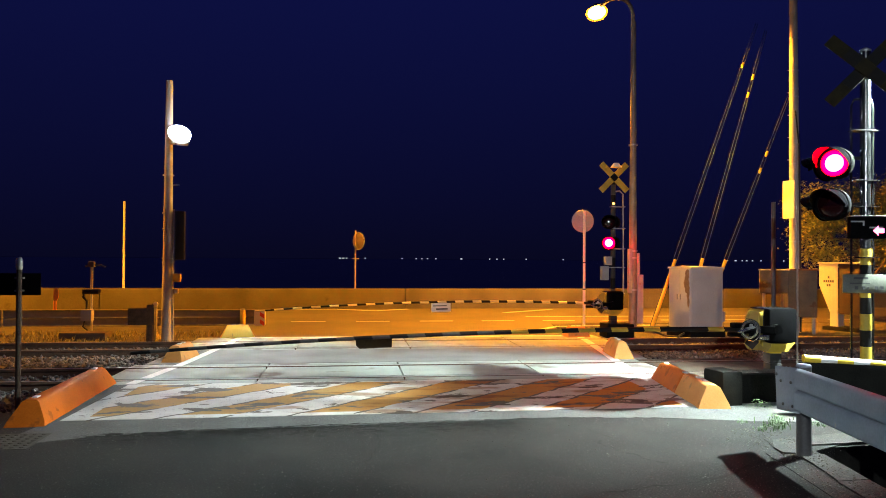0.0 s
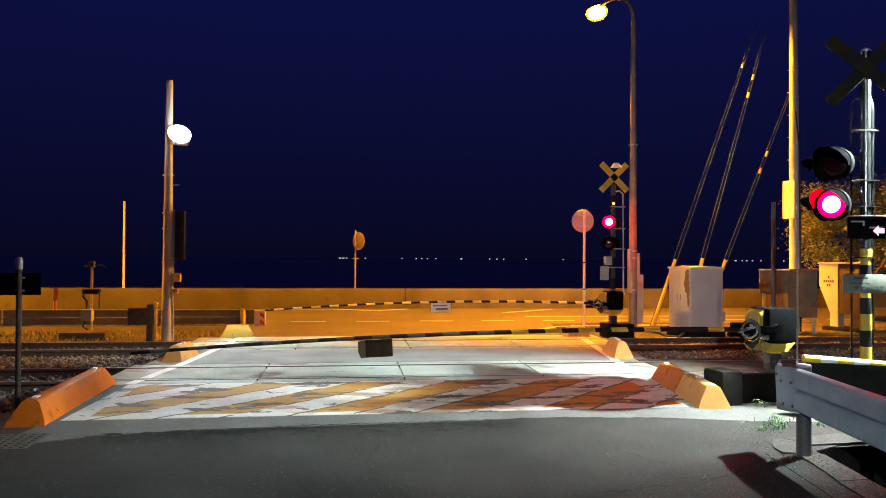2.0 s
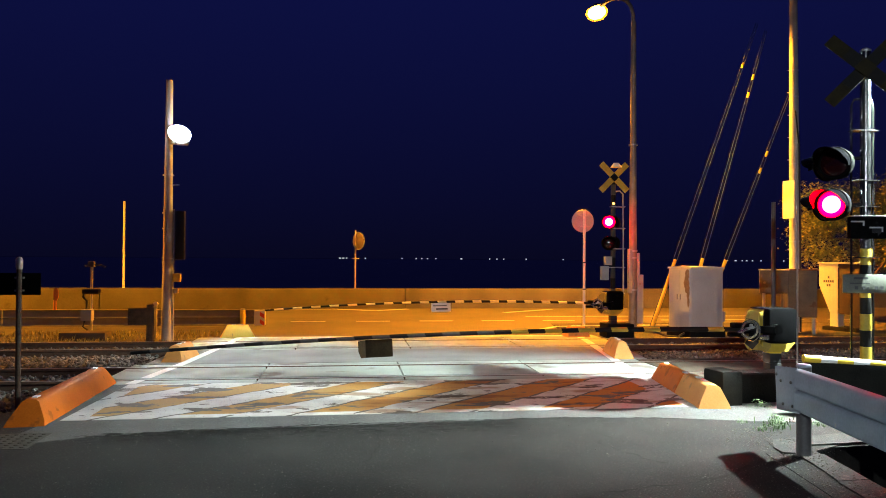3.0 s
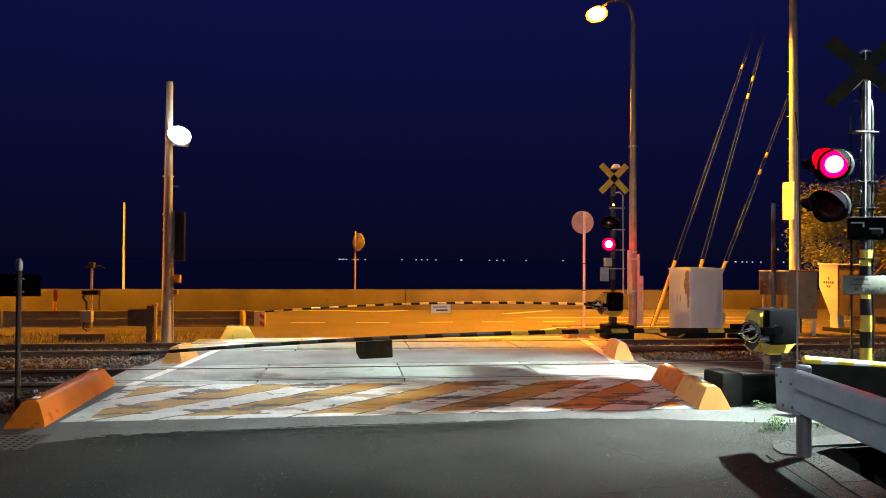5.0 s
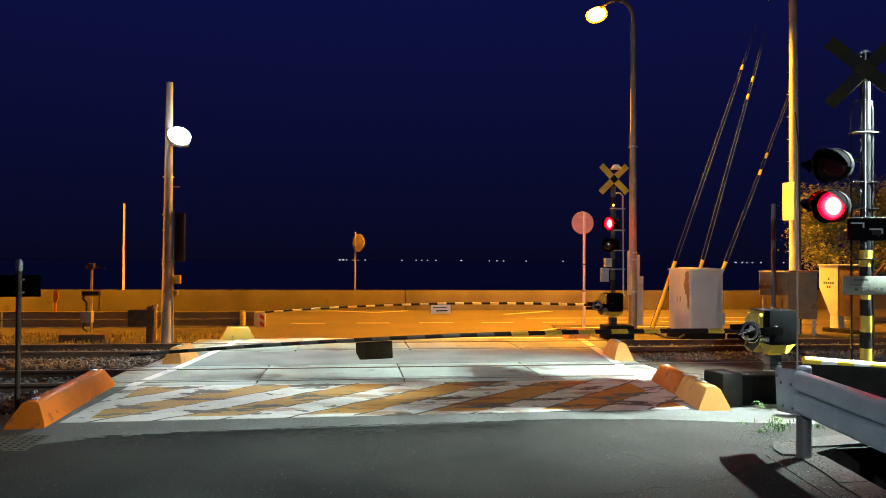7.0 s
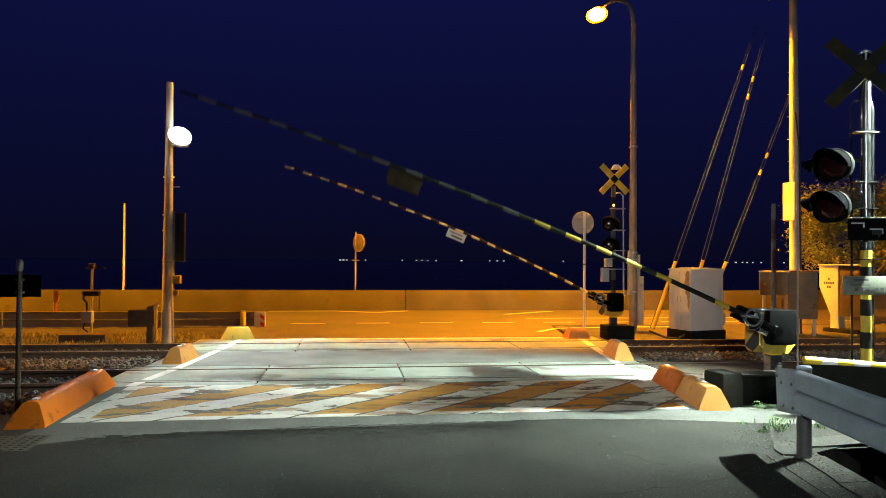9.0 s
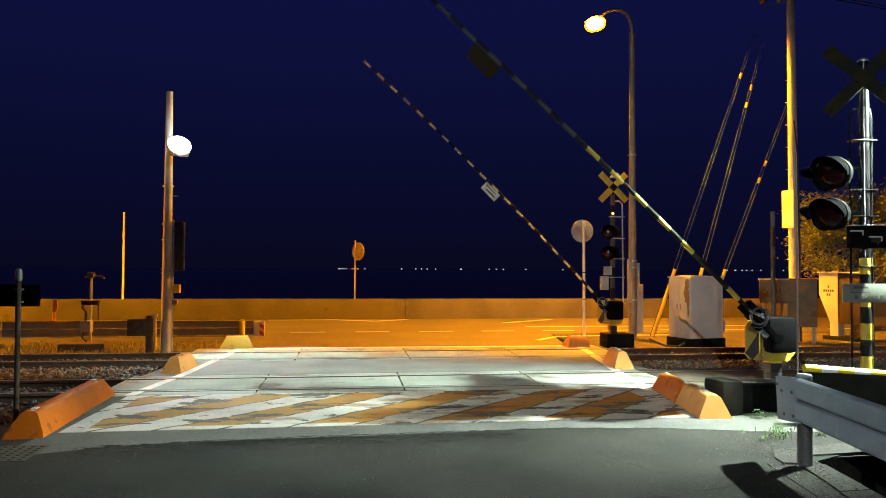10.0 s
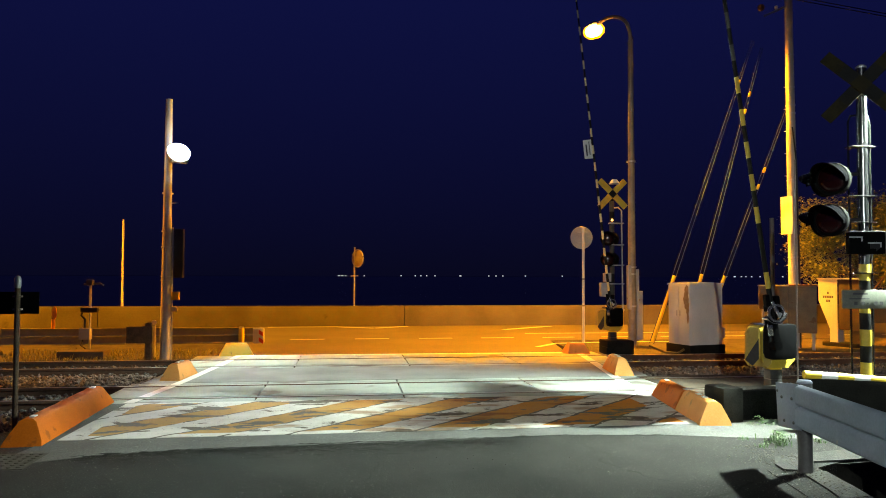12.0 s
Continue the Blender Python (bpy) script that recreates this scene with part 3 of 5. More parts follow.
SHORE = (-0.65, -0.39, -0.13, 1.3, 4.15, 5.25, 5.69, 6.13, 6.79, 8.77, 10.97, 11.54, 12.07, 13.81, 16.63, 28.48, 29.06, 29.51, 29.81, 30.19, 30.75, 32.22)
for i, a in enumerate(SHORE):
    big = 1.8 if i in (0, 1, 9, 15, 16) else 1.0
    slab(bm, (3200 * math.tan(radians(a)), 3200, 0.3), (4.5 * big, 3, 4.2))
single("shore_lights", bm, M["shore_glow"], "small white lamps along the far shore", "shore lights", kind="stuff")
bm = fresh()
for i in range(40):
    slab(bm, (-3200 + 170 * i, 3230, -2.1), (171, 90, 0.7))
single("far_shore", bm, M["dark_concrete"], "low dark far shore across the bay", "shore", kind="structure")


# ---- crossing edge blocks ----
def edge_block(p, q, wide, top, high, material, label, studs=True, z=0.0, slope=0.16):
    """A low tapered kerb block from p to q on the ground, its ends sloped."""
    p, q = Vector((*p, 0)), Vector((*q, 0))
    d = (q - p)
    length = d.length
    th = thing("edge_block", pose(p.x, p.y, z, 0, 0, math.degrees(math.atan2(d.y, d.x))), label, "kerb block", "blocks along the crossing edges")
    bm = fresh()
    e = min(slope, length * 0.2)
    prof = [(-wide / 2, 0), (-wide / 2 + 0.015, 0.05), (-top / 2, high - 0.02), (-top / 2 + 0.03, high), (top / 2 - 0.03, high), (top / 2, high - 0.02), (wide / 2 - 0.015, 0.05), (wide / 2, 0)]
    rings = []
    n = max(4, int(length / 0.12))
    for i in range(n + 1):
        s = i / n
        x = length * s
        row = []
        for y, zz in prof:
            pull = e * zz / high
            xx = pull + (length - 2 * pull) * s
            row.append(bm.verts.new((xx, y + 0.004 * noise.noise((x * 7, y * 9, zz * 9)), zz + (0.006 * noise.noise((x * 5, y * 5, 3)) if zz > 0.05 else 0))))
        rings.append(row)
    for a, b in zip(rings, rings[1:]):
        for j in range(len(prof) - 1):
            bm.faces.new((a[j], b[j], b[j + 1], a[j + 1]))
        bm.faces.new((a[-1], b[-1], b[0], a[0]))
    bm.faces.new(rings[0]), bm.faces.new(rings[-1][::-1])
    part("block_body", bm, material, th)
    if studs:
        for s in (0.12, 0.88):
            bm = slab(fresh(), (length * s if length > 1 else length * (0.35 + 0.3 * s), 0, high + 0.004), (0.09, 0.05, 0.014), 0.004)
            part("reflector_stud", bm, M["white"], th, "small white reflector")
    return th


edge_block((-2.95, 7.22), (-3.03, 9.62), 0.35, 0.155, 0.225, M["orange"], "long orange kerb block with faded paint")
edge_block((-2.61, 11.42), (-2.52, 12.30), 0.30, 0.14, 0.235, M["orange_pale"], "short pale orange kerb block between the tracks")
edge_block((-2.50, 14.98), (-1.84, 15.08), 0.38, 0.19, 0.25, M["yellow_block"], "short yellow kerb block at the coast road side", z=-0.02)
edge_block((3.87, 7.38), (4.00, 8.26), 0.34, 0.15, 0.245, M["orange_pale"], "orange kerb block beside the striped marking", slope=0.05)
edge_block((4.005, 8.27), (4.16, 9.30), 0.34, 0.15, 0.225, M["orange"], "orange kerb block next to the rails", slope=0.06)
edge_block((4.36, 11.22), (4.50, 12.20), 0.31, 0.13, 0.265, M["orange_pale"], "short pale orange kerb block between tracks")
edge_block((4.40, 14.62), (4.90, 14.66), 0.36, 0.18, 0.22, M["orange_pale"], "short pale orange kerb block before the signal", z=-0.01)


# ---- level crossing signals ----
AXIS = pose(0, 0, 0, 90, 0, 0)      # z of a turned shape towards -y


def crossbuck(th, x, z, size, dx=0.0, dy=-1.0, y=-0.09, paint="yellow", bands=True):
    face = turned(x, 0, z, dx, dy)
    for a in (45, -45):
        ob = part("crossbuck_board", slab(fresh(), (0, 0, 0), (size, 0.022, 0.14), 0.004), M[paint], th, "yellow board with black bands", face @ pose(0, y - (0.024 if a > 0 else 0), 0, 0, a, 0))
        for s in (-0.17, 0.17) if bands else (0.0,):
            part("black_band", slab(fresh(), (s * size, -0.0125, 0), (size * 0.17, 0.004, 0.139)), M["boom_black"], ob)


def lamp_head(th, x, y, z, dx, dy, glow, r=0.15):
    """Round black board, deep hood, bowl and a lens that is lit on one face and turns to flash."""
    head = part("lamp_board", lathe(fresh(), [(r * 0.93, 0.012), (r * 1.13, 0.012), (r * 1.16, 0.0), (r * 1.13, -0.012), (r * 0.93, -0.012), (r * 0.93, 0.012)], AXIS, 32), M["motor_black"], th,
                "round black signal board with hood", turned(x, y, z, dx, dy))
    part("bowl", lathe(fresh(), [(r * 1.0, -0.01), (r * 1.12, -0.03), (r * 1.12, -0.10), (r * 0.95, -0.17), (r * 0.4, -0.19), (0, -0.19), (0, -0.185), (r * 0.4, -0.183), (r * 0.9, -0.165), (r * 1.07, -0.1), (r * 1.07, -0.03), (r * 0.99, -0.01)], AXIS, 28), M["motor_black"], head)
    bm = fresh()
    rows = []
    n = 20
    for i in range(n + 1):
        a = radians(-12 + 204 * i / n)
        length = 0.10 + 0.24 * max(0.0, math.sin(a)) ** 0.7
        ring = []
        for rr in (r * 1.05, r * 1.09):
            for yy in (-0.010, -length):
                drop = 0.10 * (-yy / 0.34)
                ring.append(bm.verts.new((rr * math.cos(a), yy, rr * math.sin(a) - drop * 0.25)))
        rows.append(ring)
    for u, v in zip(rows, rows[1:]):
        for a, b in ((0, 1), (1, 3), (3, 2), (2, 0)):
            bm.faces.new((u[a], u[b], v[b], v[a]))
    bm.faces.new([rows[0][i] for i in (0, 1, 3, 2)]), bm.faces.new([rows[-1][i] for i in (2, 3, 1, 0)])
    part("hood", bm, M["gloss_black"], head)
    lens = part("lens", lathe(fresh(), [(r * 0.974, 0.0), (r * 0.9, 0.010), (r * 0.6, 0.024), (0, 0.034)], AXIS, 28), glow, head, "domed red signal lens")
    me = lens.data
    back = mesh_of(lathe(fresh(), [(r * 0.974, -0.001), (r * 0.9, -0.011), (r * 0.6, -0.025), (0, -0.035)], AXIS, 28), "lens_back", M["red_dark"])
    bm = fresh()
    bm.from_mesh(me)
    k = len(bm.faces)
    bm.from_mesh(back)
    for i, f in enumerate(bm.faces):
        f.material_index = 0 if i < k else 1
    bm.to_mesh(me)
    bm.free()
    me.materials.append(M["red_dark"])
    bpy.data.meshes.remove(back)
    return lens


def banded_pole(th, r, bands, x=0.0, y=0.0):
    """bands: (z0, z1, material)"""
    for z0, z1, material in bands:
        part("pole_band", rod(fresh(), (x, y, z0), (x, y, z1 - 0.001), r, n=20), material, th)


def near_signal():
    th = thing("crossing_signal", (5.665, 7.45, 0.0), "near crossing signal with crossbuck, two red lamps and striped pole", "crossing signal", "crossing signals")
    part("footing", slab(fresh(), (0, 0, 0.06), (0.5, 0.5, 0.12), 0.02), M["concrete"], th)
    bands = [(0.10 + 0.18 * i, 0.28 + 0.18 * i, M["boom_black"] if i % 2 else M["boom_yellow"]) for i in range(9)]
    banded_pole(th, 0.057, bands)
    part("pole", rod(fresh(), (0, 0, 1.72), (0, 0, 3.90), 0.055, n=20), M["dark_galv"], th, "dull zinc upper pole")
    part("pole_cap", lathe(fresh(), [(0.06, 0), (0.06, 0.02), (0.02, 0.045), (0, 0.05)], pose(0, 0, 3.90), 16), M["galv"], th)
    crossbuck(th, 0.0, 3.70, 1.0, -0.60, -0.80, paint="yellow_in_shade")
    for x in (-0.155, 0.105):
        pts = [(x, 0.02, 0.5), (x, 0.02, 3.30), (x * 0.8, 0.02, 3.37), (x * 0.2, 0.02, 3.38)]
        part("conduit", pipe(fresh(), pts, 0.012), M["dark_galv"], th, "thin galvanised conduit")
    for z in (1.28, 1.62, 2.18, 2.47, 3.02):
        part("clamp", slab(fresh(), (-0.025, 0.0, z), (0.29, 0.125, 0.014), 0.004), M["dark_galv"], th)
    for z in (2.25, 2.76):
        part("lamp_arm", rod(fresh(), (-0.02, 0.0, z - 0.04), (-0.27, 0.09, z - 0.04), 0.020), M["dark_plastic"], th)
    a = lamp_head(th, -0.385, -0.02, 2.655, -0.80, -0.60, M["red_glow"], 0.155)
    b = lamp_head(th, -0.42, -0.02, 2.20, -0.80, -0.60, M["red_glow"], 0.155)
    c = lamp_head(th, -0.26, 0.30, 2.655, -0.05, 1.0, M["red_glow_rear"], 0.145)
    d = lamp_head(th, -0.27, 0.30, 2.20, -0.05, 1.0, M["red_glow_rear"], 0.145)
    box = part("direction_box", slab(fresh(), (0, 0, 0), (0.37, 0.10, 0.24), 0.012), M["motor_black"], th, "black train direction box with arrow", turned(-0.075, -0.12, 1.945, -0.25, -0.97))
    part("box_rim", slab(fresh(), (0, -0.03, 0.124), (0.38, 0.12, 0.010), 0.003), M["galv"], box)
    part("box_bracket", slab(fresh(), (0, 0.09, 0), (0.08, 0.10, 0.10), 0.006), M["galv"], box)
    part("side_rim", slab(fresh(), (0.19, -0.03, 0), (0.010, 0.12, 0.24), 0.003), M["galv"], box)
    for sx, x in ((-1, -0.10), (1, 0.09)):
        bm = slab(fresh(), (x - 0.02, -0.0525, 0.065 if sx < 0 else -0.0), (0.13, 0.004, 0.016))
        slab(bm, (x + 0.045, -0.0525, 0.045 if sx < 0 else -0.02), (0.016, 0.004, 0.055))
        part("hood_edge", bm, M["galv"], box)
    poly = [(-0.055, 0.0), (0.0, 0.055), (0.0, 0.025), (0.06, 0.025), (0.06, -0.025), (0.0, -0.025), (0.0, -0.055)]
    arrow = part("arrow", prism(fresh(), poly, pose(0, -0.006, 0), 0.008), M["arrow_glow"], box, "red arrow that goes dark", pose(0.09, -0.056, -0.035))
    me = arrow.data
    me.materials.append(M["dark_plastic"])
    for p in me.polygons:
        p.material_index = 0 if p.normal.y < -0.5 else 1
    sign = part("name_plate", slab(fresh(), (0, 0, 0), (0.50, 0.012, 0.205), 0.004), M["dimmed_plate"], th, "white plate with unreadable dark characters", turned(-0.07, -0.085, 1.335, -0.12, -0.99))
    for x, z, w, h in ((-0.05, 0.06, 0.16, 0.022), (-0.06, 0.005, 0.22, 0.012), (-0.10, -0.045, 0.035, 0.035), (-0.02, -0.045, 0.035, 0.035), (0.03, -0.045, 0.02, 0.02), (0.12, -0.045, 0.035, 0.035), (0.18, -0.045, 0.035, 0.035)):
        part("lettering_bar", slab(fresh(), (x, -0.0075, z), (w, 0.003, h)), M["ink"], sign)
    return (a, c), (b, d), arrow


def far_signal():
    th = thing("crossing_signal", (6.06, 16.32, ZF), "far crossing signal with crossbuck, two red lamps and banded pole", "crossing signal", "crossing signals")
    part("footing", slab(fresh(), (-0.02, -0.30, 0.12), (0.62, 0.55, 0.34), 0.02), M["dark_concrete"], th)
    bands = [(0.1 + 0.24 * i, 0.34 + 0.24 * i, M["white_in_shade"] if i % 2 else M["boom_black"]) for i in range(15)]
    banded_pole(th, 0.055, bands)
    crossbuck(th, -0.02, 3.62, 0.88, paint="old_yellow", bands=False)
    part("bell", lathe(fresh(), [(0, 0.10), (0.06, 0.10), (0.11, 0.03), (0.13, 0.0), (0, 0.0)], pose(0, -0.18, 3.84), 20), M["white"], th, "pale bell housing")
    part("bracket", pipe(fresh(), [(0, 0.02, 3.30), (0.16, 0.02, 3.32), (0.24, 0.02, 3.25), (0.26, 0.02, 0.9)], 0.018), M["galv"], th)
    for z in (0.95, 1.55, 1.98, 2.45, 2.95):
        part("clamp", slab(fresh(), (0.10, 0.0, z), (0.34, 0.13, 0.024), 0.004), M["galv"], th)
    for z in (2.11, 2.59):
        part("lamp_arm", rod(fresh(), (0.0, 0.0, z - 0.03), (-0.16, -0.12, z - 0.03), 0.02), M["dark_plastic"], th)
    a = lamp_head(th, -0.16, -0.16, 2.59, -0.34, -0.94, M["red_glow_far"], 0.145)
    b = lamp_head(th, -0.16, -0.16, 2.11, -0.34, -0.94, M["red_glow_far"], 0.145)
    c = lamp_head(th, 0.06, 0.16, 2.59, 0.45, 0.89, M["red_glow_far"], 0.145)
    d = lamp_head(th, 0.06, 0.16, 2.11, 0.45, 0.89, M["red_glow_far"], 0.145)
    part("control_box", slab(fresh(), (-0.22, -0.05, 1.42), (0.17, 0.14, 0.32), 0.012), M["grey_paint"], th, "small grey control box")
    part("junction_box", slab(fresh(), (-0.14, -0.05, 1.70), (0.16, 0.14, 0.20), 0.012), M["grey_paint"], th)
    part("indicator", lathe(fresh(), [(0.03, 0.0), (0.024, 0.016), (0, 0.022)], AXIS @ pose(0, 0, 0), 14), M["amber_glow"], th, "tiny amber indicator", pose(-0.02, -0.075, 3.02))
    return (a, c), (b, d)


M["chrome"] = mat("worn_chrome", (0.55, 0.56, 0.57), (0.70, 0.71, 0.72), 6, 0.25, 0.05, metal=0.9)
near_up, near_low, arrow = near_signal()
far_up, far_low = far_signal()


# ---- barriers ----
def barrier(base, pivot, label):
    """A barrier machine; pivot is where its boom turns, in the machine's space."""
    th = thing("crossing_barrier", base, label, "crossing barrier", "crossing barriers")
    px_, py_, pz_ = pivot
    part("footing", slab(fresh(), (0, 0, 0.05), (0.42, 0.42, 0.20), 0.02), M["dark_concrete"], th)
    for i in range(4):
        part("post_band", slab(fresh(), (0, 0, 0.10 + 0.085 + 0.115 * i), (0.15, 0.15, 0.114), 0.012), M["yellow"] if i == 3 else M["black"], th)
    body = part("machine_box", prism(fresh(), [(-0.13, 0.50), (0.13, 0.50), (0.22, 0.60), (0.22, 0.96), (0.17, 1.00), (-0.17, 1.00), (-0.22, 0.96), (-0.22, 0.60)], pose(0, 0.03, 0), 0.28), M["boom_yellow"], th, "dull yellow machine box")
    part("machine_rim", slab(fresh(), (0, 0.03, 1.005), (0.36, 0.30, 0.02), 0.006), M["dark_galv"], th, "dull metal lid")
    part("motor_cover", slab(fresh(), (-0.02, -0.20, 0.82), (0.38, 0.16, 0.42), 0.07), M["motor_black"], th, "large black rounded motor cover")
    part("cover_bolt", lathe(fresh(), [(0.03, 0), (0.03, 0.012), (0.015, 0.02), (0, 0.02)], AXIS, 14), M["black"], th, "", pose(px_ + 0.02, -0.28, pz_ + 0.03))
    octagon = [(-0.11, -0.23), (0.11, -0.23), (0.15, -0.18), (0.15, 0.16), (0.09, 0.23), (-0.09, 0.23), (-0.15, 0.16), (-0.15, -0.18)]
    shield = part("stripe_shield", prism(fresh(), octagon, Matrix(), 0.014), M["shield_yellow"], th, "dull yellow eight-sided board with black diagonal stripes", turned(-0.22, -0.06, 0.745, -0.72, -0.69))
    band = [(-0.148, -0.16), (-0.06, -0.228), (0.148, 0.03), (0.148, 0.16), (0.09, 0.225)]
    part("black_stripe", prism(fresh(), band, pose(0, -0.0095, 0), 0.004), M["black"], shield)
    return th


NEAR_BASE, NEAR_PIVOT = (5.06, 8.26, 0.0), (-0.15, -0.34, 0.785)
FAR_BASE, FAR_PIVOT = (5.92, 15.95, ZF), (-0.13, -0.34, 0.747)
near_barrier = barrier(NEAR_BASE, NEAR_PIVOT, "near yellow and black barrier machine with a long boom")
far_barrier = barrier(FAR_BASE, FAR_PIVOT, "far yellow and black barrier machine with a long boom")
N_PIECES, PIECE = 36, 0.19


def boom(th, yellow_first, near_end, tip, dark_root=0, r0=0.029, r1=0.017, count=N_PIECES):
    """The boom in straight pieces, black and light in turn; they are keyed one by one so that it bends as it lowers."""
    made = []
    for i in range(count):
        ra, rb = r0 + (r1 - r0) * i / count, r0 + (r1 - r0) * (i + 1) / count
        bm = rod(fresh(), (0.004, 0, 0), (-PIECE - 0.004, 0, 0), ra, rb, 12)
        light = (i % 2 == 0) == yellow_first and (i >= dark_root or i == dark_root - 4)
        ob = part("boom_piece", bm, ((near_end if i < 15 else tip) if light else M["boom_black"]), th)
        made.append(ob)
    return made


near_boom = boom(near_barrier, True, M["boom_yellow"], M["white_in_shade"], 6)
far_boom = boom(far_barrier, True, M["boom_white_yellowed"], M["boom_white_warm"], count=39)
crank = []
for th, pv in ((near_barrier, NEAR_PIVOT), (far_barrier, FAR_PIVOT)):
    bm = slab(fresh(), (-0.20, 0, 0), (0.48, 0.05, 0.085), 0.012)
    slab(bm, (-0.44, -0.02, 0.055), (0.26, 0.09, 0.06), 0.015)
    slab(bm, (-0.52, -0.01, -0.05), (0.16, 0.07, 0.05), 0.012)
    slab(bm, (-0.30, -0.03, -0.065), (0.10, 0.08, 0.09), 0.015)
    slab(bm, (-0.44, -0.01, -0.05), (0.07, 0.07, 0.07), 0.012)
    rod(bm, (0, -0.03, 0), (0, 0.10, 0), 0.055, n=18)
    ob = part("boom_holder", bm, M["motor_black"], th, "black boom holder with chrome guard")
    part("ring", lathe(fresh(), [(0.105, 0), (0.105, 0.03), (0.080, 0.03), (0.080, 0), (0.105, 0)], AXIS, 28), M["chrome"], ob, "bright chrome ring", pose(-0.38, -0.05, 0.01))
    bm = fresh()
    rows = []
    for i in range(13):
        a = radians(-70 + 150 * i / 12)
        rows.append([bm.verts.new((-0.39 + r * math.cos(a), y, r * math.sin(a))) for r, y in ((0.125, -0.095), (0.125, 0.02), (0.133, 0.02), (0.133, -0.095))])
    for u, v in zip(rows, rows[1:]):
        for a in range(4):
            bm.faces.new((u[a], u[(a + 1) % 4], v[(a + 1) % 4], v[a]))
    bm.faces.new(rows[0]), bm.faces.new(rows[-1][::-1])
    part("guard_strip", bm, M["chrome"], ob, "curved bright guard strip")
    part("clevis", rod(fresh(), (-0.52, -0.065, -0.02), (-0.32, -0.075, 0.04), 0.02, n=12), M["chrome"], ob, "chrome pin")
    part("clamp_plate", slab(fresh(), (-0.20, -0.055, -0.085), (0.14, 0.012, 0.06), 0.004), M["chrome"], ob, "bright clamp plate")
    part("hinge_bolt", lathe(fresh(), [(0.02, 0), (0.02, 0.014), (0.01, 0.02), (0, 0.02)], AXIS, 10), M["galv"], ob, "", pose(-0.36, -0.065, 0.055))
    crank.append(ob)


def boom_plate(th, w, h, material, label, bars):
    ob = part("boom_plate", slab(fresh(), (0, 0, -h / 2 - 0.025), (w, 0.008, h), 0.003), material, th, label)
    for x, z, bw, bh in bars:
        part("lettering_bar", slab(fresh(), (x * w, -0.0055, -0.025 - z * h), (bw * w, 0.003, bh * h)), M["ink"], ob)
    return ob


near_plate = boom_plate(near_barrier, 0.29, 0.19, M["olive"], "dull olive sheet hanging under the boom", ())
sheet_flap = part("sheet_flap", prism(fresh(), [(-0.10, -0.028), (0.002, -0.026), (0.002, -0.214), (-0.062, -0.212), (-0.098, -0.14)], Matrix(), 0.007), M["olive"], near_plate, "loose corner of the sheet", pose(-0.146, 0, 0))
far_plate = boom_plate(far_barrier, 0.42, 0.19, M["plate"], "white plate with dark lettering bars", ((-0.05, 0.30, 0.7, 0.10), (0.05, 0.66, 0.6, 0.16)))


# ---- guard rails ----
def beam_mesh(p, q, high=0.35, thick=0.006, wave=0.060):
    """A W-profile beam from p to q (its middle line); the waves face the side to the right of p-q."""
    p, q = Vector(p), Vector(q)
    d = (q - p).normalized()
    side = Vector((d.y, -d.x, 0)).normalized()
    up = side.cross(d).normalized()
    up = up if up.z > 0 else -up
    prof = [(wave * (1 - (4 * abs(abs(i / 32) - 0.25)) ** 9), i / 32) for i in range(-16, 17)]
    bm = fresh()
    rings = []
    for c in (p, q):
        rings.append([bm.verts.new(c + side * a + up * b * high) for a, b in prof] + [bm.verts.new(c + side * (a - thick) + up * b * high) for a, b in prof[::-1]])
    n = len(rings[0])
    for j in range(n):
        bm.faces.new((rings[0][j], rings[1][j], rings[1][(j + 1) % n], rings[0][(j + 1) % n]))
    bm.faces.new(rings[0]), bm.faces.new(rings[1][::-1])
    return bm


def near_guard_rail():
    th = thing("guard_rail", (3.66, 5.53, 0.0), "pale grey steel guard rail on a round post", "guard rail", "guard rails")
    part("post", rod(fresh(), (0, 0, -0.02), (0, 0, 0.728), 0.057, n=20), M["dark_post"], th)
    part("post_cap", lathe(fresh(), [(0.059, 0.0), (0.059, 0.012), (0.048, 0.024), (0, 0.028)], pose(0, 0, 0.722), 20), M["rail_cool"], th)
    # level beam along the road edge
    a, b = Vector((-0.085, -0.070, 0.548)), Vector((-0.92, -5.20, 0.548))
    part("beam", beam_mesh(a, b, 0.345, wave=0.042), M["rail_cool"], th, "wave-profile steel beam")
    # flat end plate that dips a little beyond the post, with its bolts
    plate = part("end_plate", slab(fresh(), (0, 0, 0), (0.43, 0.010, 0.362), 0.004), M["rail_cool"], th, "flat bolted end plate", pose(-0.064, 0.125, 0.522, 0, -6, -99.3))
    for x, z in ((-0.18, 0.115), (-0.10, 0.065), (0.09, 0.060), (-0.075, -0.125), (0.10, -0.130)):
        part("bolt", lathe(fresh(), [(0.014, 0), (0.014, 0.006), (0.007, 0.012), (0, 0.013)], AXIS, 10), M["dark_post"], plate, "", pose(x, -0.005, z))
    part("spacer", slab(fresh(), (-0.04, -0.005, 0.54), (0.05, 0.10, 0.22), 0.01), M["dark_post"], th)
    for y in (-2.0, -4.0):
        part("post", rod(fresh(), (0.163 * y, y, -0.02), (0.163 * y, y, 0.728), 0.057, n=20), M["dark_post"], th)
    single("marker_rod", rod(fresh(), (0, 0, 0), (0, 0, 2.56), 0.0075, n=10), M["steel_pole"], "thin dark steel rod beside the guard rail", "rod", at=pose(3.715, 5.70, 0.0))


near_guard_rail()


